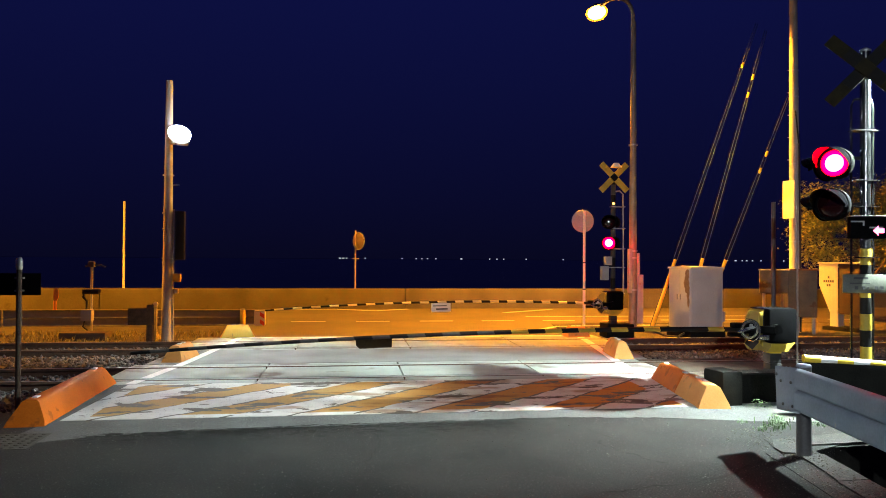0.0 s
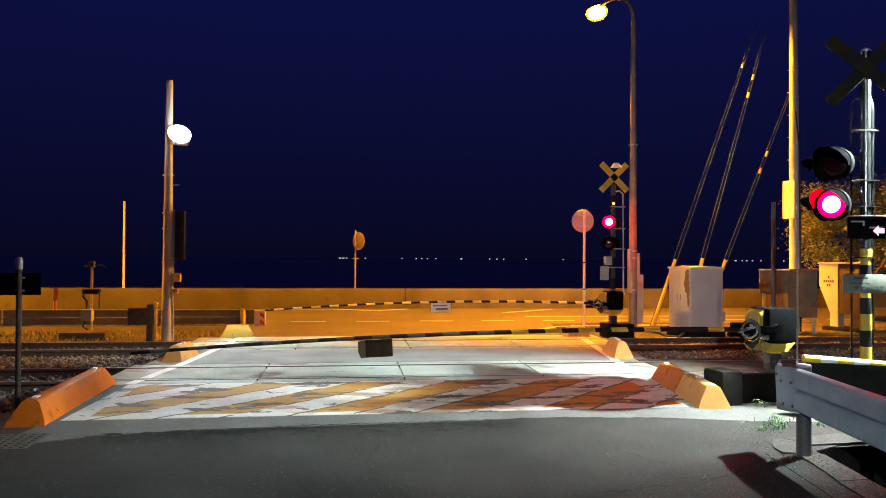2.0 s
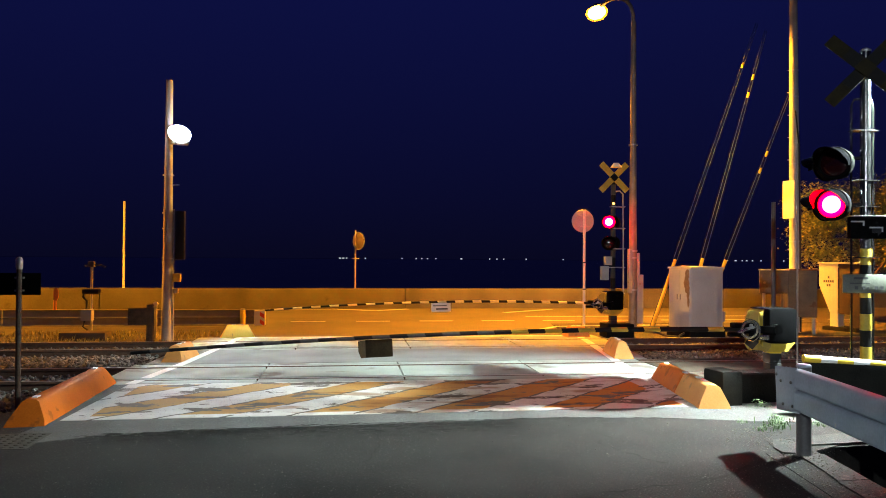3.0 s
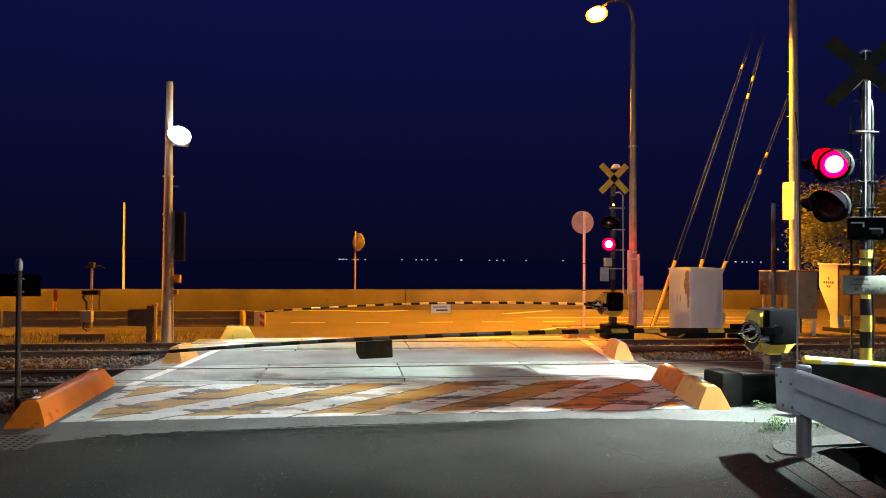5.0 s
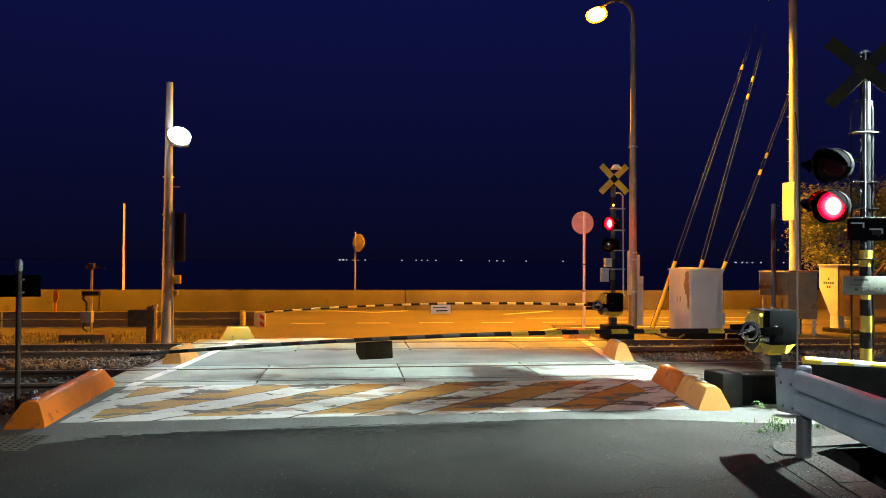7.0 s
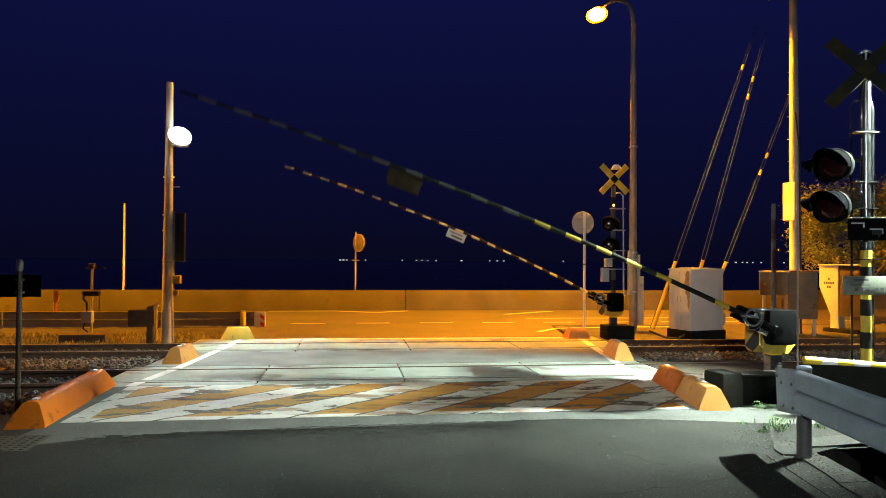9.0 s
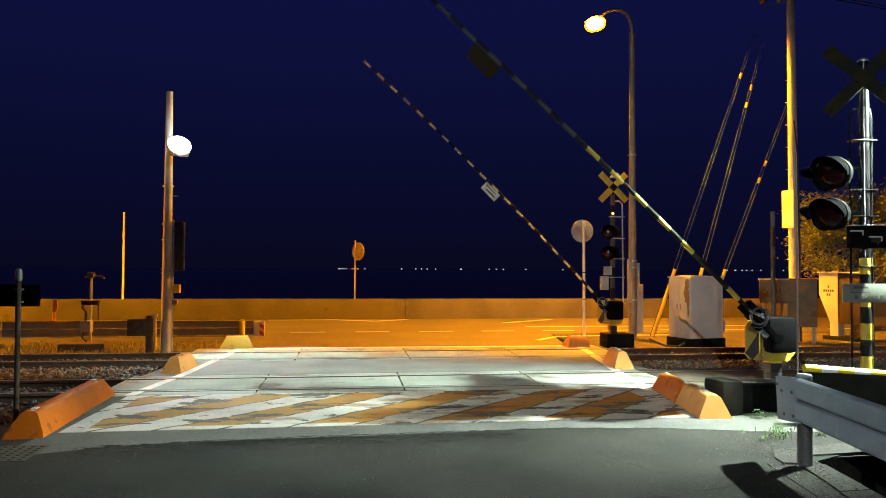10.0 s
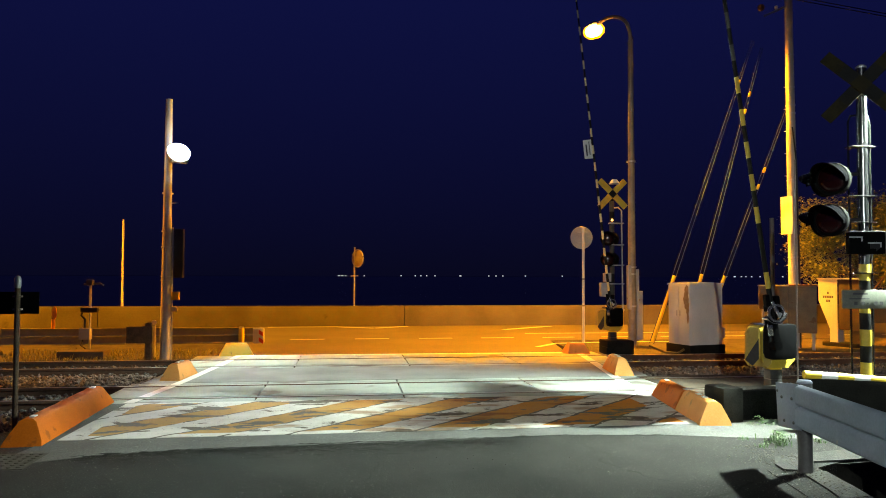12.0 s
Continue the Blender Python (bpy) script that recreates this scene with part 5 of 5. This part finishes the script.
def grey_cabinet():
    th = thing("relay_cabinet", pose(7.876, 15.916, ZF, 0, 0, 15), "large pale relay cabinet with rust stains on dark plinth", "cabinet", "trackside cabinets")
    part("plinth", slab(fresh(), (0, 0, 0.06), (1.00, 0.80, 0.28), 0.02), M["dark_concrete"], th)
    body = part("body", slab(fresh(), (0, 0, 0.86), (0.92, 0.72, 1.36), 0.015), M["cabinet_white"], th)
    part("roof", prism(fresh(), [(-0.48, 1.54), (0.48, 1.54), (0.47, 1.575), (0, 1.60), (-0.47, 1.575)], pose(0, 0, 0), 0.77), M["cabinet_white"], th, "shallow pitched roof")
    for y in (-0.175, 0.175):
        d = part("door", slab(fresh(), (-0.466, y, 0.86), (0.014, 0.335, 1.28), 0.005), M["cabinet_white"], th)
        part("handle", slab(fresh(), (-0.482, y * 0.3, 0.9), (0.02, 0.02, 0.12), 0.004), M["galv"], d, "small metal handle")
    part("front_panel", slab(fresh(), (0, -0.364, 0.86), (0.86, 0.012, 1.28), 0.005), M["cabinet_white"], th)
    bm = fresh()
    for dx, z0, w, h in ((0.0, 1.42, 0.15, 0.22), (0.02, 1.22, 0.19, 0.34), (-0.02, 0.98, 0.10, 0.30), (-0.03, 0.80, 0.07, 0.26), (0.0, 1.08, 0.16, 0.2)):
        poly = []
        for i in range(18):
            a = 2 * math.pi * i / 18
            poly.append((dx + w * 0.5 * math.cos(a) * random.uniform(0.7, 1.1), z0 + h * 0.5 * math.sin(a) * random.uniform(0.85, 1.1)))
        prism(bm, poly, pose(-0.4745, -0.275, 0, 0, 0, 90), 0.002)
    part("rust_stain", bm, M["rust_pale"], body, "flaked rusty patch")
    part("side_box", slab(fresh(), (0.51, -0.26, 0.45), (0.09, 0.16, 0.24), 0.012), M["grey_paint"], th, "small grey side box")
    part("cable", pipe(fresh(), [(-0.5, -0.2, 0.10), (-0.75, -0.3, 0.04), (-0.95, -0.1, 0.05), (-1.05, 0.3, 0.16)], 0.025), M["cable"], th)


M["rust_pale"] = mat("pale_rust_patch", (0.30, 0.19, 0.11), (0.42, 0.29, 0.18), 9, 0.85, 0.3, fine=50)
grey_cabinet()


def leg_cabinet():
    th = thing("relay_cabinet", pose(10.38, 16.5, ZF, 0, 0, -32), "cream equipment cabinet on legs beside the pole", "cabinet", "trackside cabinets")
    part("body", slab(fresh(), (-0.20, 0, 1.22), (0.62, 0.45, 0.55), 0.015), M["brown_in_shade"], th)
    part("roof", slab(fresh(), (-0.20, 0, 1.51), (0.68, 0.50, 0.03), 0.01), M["cabinet"], th)
    part("tall_cabinet", slab(fresh(), (0.42, 0.02, 0.95), (0.62, 0.45, 1.10), 0.015), M["brown_in_shade"], th, "dull tall cabinet half")
    # Cream sheet laid over the left side to carry the light falling there.
    part("lit_side_sheet", slab(fresh(), (-0.515, 0, 1.22), (0.008, 0.43, 0.53), 0.003), M["cabinet"], th, "cream sheet standing for the lit side")
    part("door", slab(fresh(), (0.42, -0.21, 0.95), (0.50, 0.012, 0.98), 0.004), M["brown_in_shade"], th)
    part("tall_roof", slab(fresh(), (0.42, 0.02, 1.52), (0.68, 0.50, 0.04), 0.01), M["rust"], th)
    for x in (-0.42, -0.02, 0.2, 0.66):
        part("leg", slab(fresh(), (x, 0, 0.5), (0.07, 0.30, 1.0), 0.008), M["cabinet"], th)
    part("lock", lathe(fresh(), [(0.03, 0), (0.03, 0.02), (0, 0.025)], AXIS, 12), M["steel_pole"], th, "", pose(-0.40, -0.23, 1.2))


leg_cabinet()


def tapered_cabinet():
    th = thing("relay_cabinet", turned(12.27, 17.15, ZF, -0.93, -0.36), "yellowish cabinet with tapered side and dark lettering", "cabinet", "trackside cabinets")
    poly = [(-0.36, 1.66), (0.14, 1.66), (0.14, 0.42), (-0.06, 0.42), (-0.36, 1.12)]
    side = part("side_panel", prism(fresh(), poly, pose(0, -0.2, 0), 0.02), M["cabinet"], th, "tapered lit side panel with unreadable lettering")
    for z, n in ((1.32, 1), (1.22, 5), (1.12, 2)):
        for i in range(n):
            part("lettering_bar", slab(fresh(), (-0.10 + 0.058 * (i - n / 2 + 0.5), -0.2125, z), (0.045, 0.003, 0.06)), M["ink"], side)
    part("body", slab(fresh(), (0.45, 0.03, 1.03), (0.60, 0.42, 1.24), 0.015), M["unlit_brown"], th)
    part("roof", slab(fresh(), (0.20, 0.0, 1.68), (1.14, 0.52, 0.035), 0.01), M["cabinet"], th)
    part("leg", slab(fresh(), (0.02, -0.05, 0.2), (0.22, 0.25, 0.44), 0.01), M["cabinet"], th)
    part("leg", slab(fresh(), (0.55, 0.0, 0.2), (0.3, 0.25, 0.44), 0.01), M["unlit_brown"], th)
    part("plinth", slab(fresh(), (0.2, 0, 0.03), (0.9, 0.5, 0.12), 0.02), M["dark_concrete"], th)


tapered_cabinet()


def utility_pole():
    th = thing("utility_pole", (10.86, 16.75, ZF), "tall steel-banded utility pole with white plate", "utility pole")
    part("pole", rod(fresh(), (0, 0, -0.02), (-0.06, 0, 9.3), 0.135, 0.085, 22), M["pole_concrete"], th)
    part("white_plate", slab(fresh(), (0, 0, 0), (0.32, 0.014, 0.92), 0.006), M["plate"], th, "tall white plate", turned(-0.24, -0.10, 3.22, -0.93, -0.37))
    part("cross_arm", slab(fresh(), (-0.30, 0.0, 8.95), (1.3, 0.09, 0.09), 0.008), M["steel_pole"], th)
    part("brace", rod(fresh(), (-0.05, 0.0, 8.46), (-0.70, 0.0, 8.16), 0.026), M["galv"], th)
    for x in (-0.85, -0.62, 0.25):
        part("insulator", lathe(fresh(), [(0.03, 0), (0.055, 0.02), (0.03, 0.05), (0.055, 0.07), (0.03, 0.11), (0.03, 0.15), (0, 0.16)], pose(x, 0, 8.99), 14), M["steel_pole"], th)
    part("insulator", lathe(fresh(), [(0, -0.09), (0.07, -0.05), (0.085, 0.0), (0.07, 0.06), (0, 0.09)], pose(-0.78, 0, 8.36), 14), M["rust"], th, "brown pin insulator")
    part("insulator", lathe(fresh(), [(0, -0.05), (0.045, -0.02), (0.04, 0.04), (0, 0.06)], pose(-0.38, 0, 8.38), 14), M["white"], th, "small pale insulator")
    for z in (1.35, 2.2, 4.1, 5.75, 5.95, 6.4, 7.2):
        part("band", lathe(fresh(), [(0.118 - 0.004 * z, -0.018), (0.142 - 0.0055 * z, -0.018), (0.142 - 0.0055 * z, 0.018), (0.118 - 0.004 * z, 0.018)], pose(-0.006 * z, 0, z), 20), M["galv"], th)
    part("conduit", pipe(fresh(), [(0.06, -0.13, 0.0), (0.05, -0.125, 2.2), (0.02, -0.115, 4.6), (-0.06, -0.09, 5.4)], 0.022), M["cable"], th)
    for i in range(9):
        z = 2.0 + 0.55 * i
        part("step_bolt", rod(fresh(), (-0.1, 0, z), (-0.22, -0.01, z), 0.008), M["galv"], th)
    part("band_box", slab(fresh(), (0.02, -0.13, 0.86), (0.30, 0.14, 0.10), 0.01), M["dark_plastic"], th)


utility_pole()
single("thin_mast", rod(fresh(), (0, 0, 0), (0, 0, 2.709), 0.0375, n=14), M["dark_post"], "thin dark grey mast standing beside the tracks", "mast", at=pose(7.402, 12.05, -0.10))


def guy_wire(foot, top, label, beads):
    foot, top = Vector(foot), Vector(top)
    th = thing("guy_wire", pose(*foot), label, "guy wire", "guy wires")
    d = top - foot
    s = d.cross(Vector((0, 1, 0))).normalized() * 0.055
    for k in (-1, 1):
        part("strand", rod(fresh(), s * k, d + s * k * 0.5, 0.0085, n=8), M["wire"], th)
    part("guard_sleeve", rod(fresh(), d.normalized() * 0.05, d.normalized() * 1.85, 0.05, 0.045, 14), M["yellow"], th, "yellow plastic sleeve")
    for b in beads:
        part("insulator", lathe(fresh(), [(0, -0.08), (0.03, -0.065), (0.04, 0), (0.03, 0.065), (0, 0.08)], Matrix.Translation(d * b) @ d.to_track_quat("Z", "Y").to_matrix().to_4x4(), 12), M["yellow"], th, "bead insulator")


guy_wire((7.72, 18.0, ZF), (10.53, 17.9, 7.77), "double steel guy wire with yellow guard sleeve", (0.86,))
guy_wire((8.577, 18.0, ZF), (10.78, 17.9, 7.60), "double steel guy wire with yellow sleeve and insulators", (0.78, 0.84))
guy_wire((9.02, 18.0, ZF), (11.12, 17.3, 5.95), "steel guy wire running up to the pole", (0.66, 0.73))
bm = fresh()
for z, y in ((8.66, 16.75), (8.66, 16.9)):
    pts = []
    for i in range(25):
        s = i / 24
        pts.append((10.0 + 40 * s, y + 2 * s, z - 1.6 * math.sin(math.pi * s) * 0.8))
    pipe(bm, pts, 0.012, 5)
single("overhead_wires", bm, M["cable"], "dark overhead wires leaving the pole", "wires", kind="stuff")


# ---- tree behind the cabinets ----
def tree(x, y, z, name_label):
    th = thing("tree", (x, y, z), name_label, "tree")
    bm = fresh()
    pipe(bm, [(0, 0, -0.1), (0.05, 0, 0.8), (-0.05, 0.1, 1.7), (0.1, 0, 2.6)], 0.13, 10)
    tips = []
    for i in range(11):
        a, h = 2.4 * i, 0.9 + 0.16 * i
        e = Vector((math.cos(a) * random.uniform(0.9, 1.7), math.sin(a) * random.uniform(0.7, 1.3), h + random.uniform(0.5, 1.3)))
        pipe(bm, [(0, 0, h), e * 0.5 + Vector((0, 0, h * 0.3)), e], 0.035, 6)
        tips.append(e)
    part("trunk", bm, M["bark"], th, "forked brown trunk")
    bm = fresh()
    for e in tips + [Vector((random.uniform(-1.6, 1.6), random.uniform(-1, 1), random.uniform(1.6, 4.0))) for _ in range(26)]:
        for _ in range(560):
            o = e + Vector((random.gauss(0, 0.25), random.gauss(0, 0.25), random.gauss(0, 0.2)))
            d = Vector((random.uniform(-1, 1), random.uniform(-1, 1), random.uniform(-0.6, 0.6))).normalized()
            s = d.cross(Vector((random.uniform(-1, 1), random.uniform(-1, 1), 1))).normalized()
            l = random.uniform(0.025, 0.06)
            bm.faces.new([bm.verts.new(v) for v in (o - d * l, o + s * l * 0.5, o + d * l, o - s * l * 0.5)])
    part("crown", bm, M["leaf"], th, "loose leafy crown lit orange")


tree(14.6, 19.6, ZF, "small leafy tree under orange street light")
tree(17.6, 20.6, ZF, "broad leafy tree beside the verge")


# ---- roadside lamp that lights the near side ----
th = thing("street_lamp", (7.68, 7.0, 0.0), "slim grey pole with a white LED lamp", "street lamp")
part("pole", rod(fresh(), (0, 0, 0), (0, 0, 3.92), 0.06, 0.05, 16), M["galv"], th)
part("lamp_arm", rod(fresh(), (0, 0, 3.86), (-0.8, 0.04, 3.88), 0.025, n=12), M["galv"], th)
part("lamp_head", slab(fresh(), (0, 0, 0), (0.5, 0.24, 0.07), 0.02), M["grey_paint"], th, "flat LED head", pose(-1.0, 0.05, 3.90))
# Added post that carries the unseen fill lamp behind the camera.
th = thing("street_lamp", (-10.9, -24.2, 0.0), "added grey pole with an unseen white LED fill lamp", "street lamp")
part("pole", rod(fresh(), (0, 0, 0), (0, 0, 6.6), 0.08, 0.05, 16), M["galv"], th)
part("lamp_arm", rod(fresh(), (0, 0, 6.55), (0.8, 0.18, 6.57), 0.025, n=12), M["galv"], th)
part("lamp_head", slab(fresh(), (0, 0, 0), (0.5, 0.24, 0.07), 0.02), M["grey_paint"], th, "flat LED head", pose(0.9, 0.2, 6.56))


# ---- ballast stones ----
def stones(name, areas, count, label):
    base = [(0, 0, 1), (0.894, 0, 0.447), (0.276, 0.851, 0.447), (-0.724, 0.526, 0.447), (-0.724, -0.526, 0.447), (0.276, -0.851, 0.447),
            (0.724, 0.526, -0.447), (-0.276, 0.851, -0.447), (-0.894, 0, -0.447), (-0.276, -0.851, -0.447), (0.724, -0.526, -0.447), (0, 0, -1)]
    fc = [(0, 1, 2), (0, 2, 3), (0, 3, 4), (0, 4, 5), (0, 5, 1), (1, 6, 2), (2, 7, 3), (3, 8, 4), (4, 9, 5), (5, 10, 1),
          (2, 6, 7), (3, 7, 8), (4, 8, 9), (5, 9, 10), (1, 10, 6), (6, 11, 7), (7, 11, 8), (8, 11, 9), (9, 11, 10), (10, 11, 6)]
    rng = np.random.default_rng(5)
    base, fc = np.array(base), np.array(fc)
    size = np.array([(x1 - x0) * (y1 - y0) for x0, x1, y0, y1, z in areas])
    pick = rng.choice(len(areas), count, p=size / size.sum())
    ar = np.array(areas)[pick]
    c = np.stack([ar[:, 0] + (ar[:, 1] - ar[:, 0]) * rng.random(count), ar[:, 2] + (ar[:, 3] - ar[:, 2]) * rng.random(count), ar[:, 4] + rng.uniform(-0.015, 0.02, count)], 1)
    v = base[None] * rng.uniform(0.018, 0.042, (count, 1, 3)) * rng.uniform(0.75, 1.2, (count, 12, 1))
    a = rng.uniform(0, 6.28, count)
    ca, sa = np.cos(a)[:, None], np.sin(a)[:, None]
    v = np.stack([v[..., 0] * ca - v[..., 1] * sa, v[..., 0] * sa + v[..., 1] * ca, v[..., 2]], -1) + c[:, None]
    f = (fc[None] + 12 * np.arange(count)[:, None, None]).reshape(-1, 3)
    me = bpy.data.meshes.new(name)
    me.from_pydata(v.reshape(-1, 3).tolist(), [], f.tolist())
    me.materials.append(M["stone_mix"])
    return tagged(new(name, me), label, "ballast", kind="stuff")


M["stone_mix"] = mat("loose_ballast_stone", (0.06, 0.056, 0.052), (0.21, 0.20, 0.19), 5, 0.9, 0.3, fine=40)
n = M["stone_mix"].node_tree.nodes
geo, hsv = n.new("ShaderNodeNewGeometry"), n.new("ShaderNodeHueSaturation")
b = n["Principled BSDF"]
old = b.inputs["Base Color"].links[0].from_socket
M["stone_mix"].node_tree.links.new(old, hsv.inputs["Color"])
rngm = n.new("ShaderNodeMapRange")
rngm.inputs[3].default_value, rngm.inputs[4].default_value = 0.45, 1.5
M["stone_mix"].node_tree.links.new(geo.outputs["Random Per Island"], rngm.inputs[0])
M["stone_mix"].node_tree.links.new(rngm.outputs[0], hsv.inputs["Value"])
M["stone_mix"].node_tree.links.new(hsv.outputs[0], b.inputs["Base Color"])
stones("ballast_stones", [(-9.5, -3.2, 8.5, 11.7, -0.125), (-9.5, -2.98, 11.7, 12.4, -0.085), (-9.5, -3.2, 12.4, 14.9, -0.125),
                          (5.2, 14, 8.5, 11.7, -0.125), (5.0, 14, 11.7, 12.4, -0.085), (5.2, 14, 12.4, 14.9, -0.125)], 22000, "grey crushed ballast stones between the rails")


# ---- what moves ----
TIMES = (0.0, 7.6, 8.0, 8.4, 8.8, 9.15, 9.5, 10.0, 10.5, 11.0, 11.5, 11.75, 12.0)
NEAR_RISE = (0.0, 0.0, 4.0, 11.5, 19.9, 26.8, 33.8, 43.8, 53.5, 64.0, 74.3, 78.4, 81.4)
FAR_RISE = (0.0, 0.0, 4.4, 12.5, 21.4, 28.3, 35.0, 45.5, 55.7, 65.7, 75.6, 80.0, 83.5)
BEND = (0.0065, 0.0065, 0.0085, 0.0105, 0.0110, 0.0095, 0.0075, 0.0050, 0.0028, 0.0014, 0.0006, 0.0003, 0.0002)


def boom_pose(pivot, s, rise, lift, bend):
    """A point s metres along the boom and the boom's slope there."""
    a = radians(rise)
    up = lift * math.cos(a)
    x, z = s, up * s - bend * s * s
    slope = math.atan(up - 2 * bend * s)
    ca, sa = math.cos(a), math.sin(a)
    return (pivot[0] - (x * ca - z * sa), pivot[1], pivot[2] + x * sa + z * ca), a + slope


def key_boom(pieces, pivot, holder, plate, plate_at, rises, lift, swing, sag=1.0):
    for i, ob in enumerate(pieces):
        rows = []
        for t, rise, bend in zip(TIMES, rises, BEND):
            (x, y, z), a = boom_pose(pivot, 0.28 + PIECE * i, rise, lift, bend * sag)
            rows.append((t, pose(x, y, z, 0, math.degrees(a), 0)))
        walk(ob, rows)
    walk(holder, [(t, pose(*pivot, 0, r, 0)) for t, r in zip(TIMES, rises)])
    rows = []
    for t, sw in swing:
        rise, bend = np.interp(t, TIMES, rises), np.interp(t, TIMES, BEND)
        (x, y, z), a = boom_pose(pivot, plate_at, rise, lift, bend * sag)
        rows.append((t, pose(x, y, z, 0, math.degrees(a), 0) @ pose(0, 0, 0, sw, 0, 0)))
    walk(plate, rows)


SWAP = [(-0.65, 1), (-0.05, 1), (0.55, 0), (1.15, 1), (1.75, 0), (2.35, 1), (2.88, 0), (3.55, 1), (4.17, 0), (4.79, 1), (5.40, 0), (6.02, 1), (6.65, 0), (6.98, -1)]


def key_lens(ob, upper):
    """Turns the lit face out while the lamp is on, and in while it is off; a lamp comes on just before the other one dies."""
    rows, turn = [], None
    for t, state in SWAP:
        on = (state == 1) if upper else (state == 0)
        want = 0 if on else 180
        if turn is None:
            turn = want
            rows.append((0.0, pose(0, 0.016, 0, 0, 0, turn)))
        elif want != turn % 360 and t > 0:
            start = t - 0.11 if on else t
            for j in (0, 1, 2, 3):
                rows.append((start + j / 30, pose(0, 0.016, 0, 0, 0, turn + 60 * j)))
            turn += 180
    rows.append((12.0, pose(0, 0.016, 0, 0, 0, turn)))
    walk(ob, rows)


def motions():
    flutter = [(0.0, 52), (0.2, 33), (0.4, 20), (0.6, 12), (0.9, 4), (1.4, 0), (2.2, 3), (3.0, 0), (5.0, 4), (6.0, 9), (7.0, 2)]
    key_boom(near_boom, NEAR_PIVOT, crank[0], near_plate, 4.58, NEAR_RISE, 0.018, flutter + [(t, 0) for t in TIMES if t > 7])
    key_boom(far_boom, FAR_PIVOT, crank[1], far_plate, 3.82, FAR_RISE, 0.045, [(t, 0) for t in TIMES], 1.25)
    fold = [(0.0, 0), (0.8, 0), (1.3, 50), (2.0, 40), (2.5, 52), (3.0, 42), (4.4, 10), (5.0, 0), (12.0, 0)]
    walk(sheet_flap, [(t, pose(-0.146, 0, 0, 0, 0, a)) for t, a in fold])
    # the two signals flash in turn: one shows its upper lamp while the other shows its lower one
    for first, second in ((near_up, near_low), (far_low, far_up)):
        for lens in first:
            key_lens(lens, True)
        for lens in second:
            key_lens(lens, False)
    at = pose(0.09, -0.056, -0.035)
    walk(arrow, [(0.0, at), (2.20, at)] + [(2.20 + j / 30, at @ pose(0, 0, 0, 0, 0, 60 * j)) for j in (1, 2, 3)] + [(12.0, at @ pose(0, 0, 0, 0, 0, 180))])


motions()
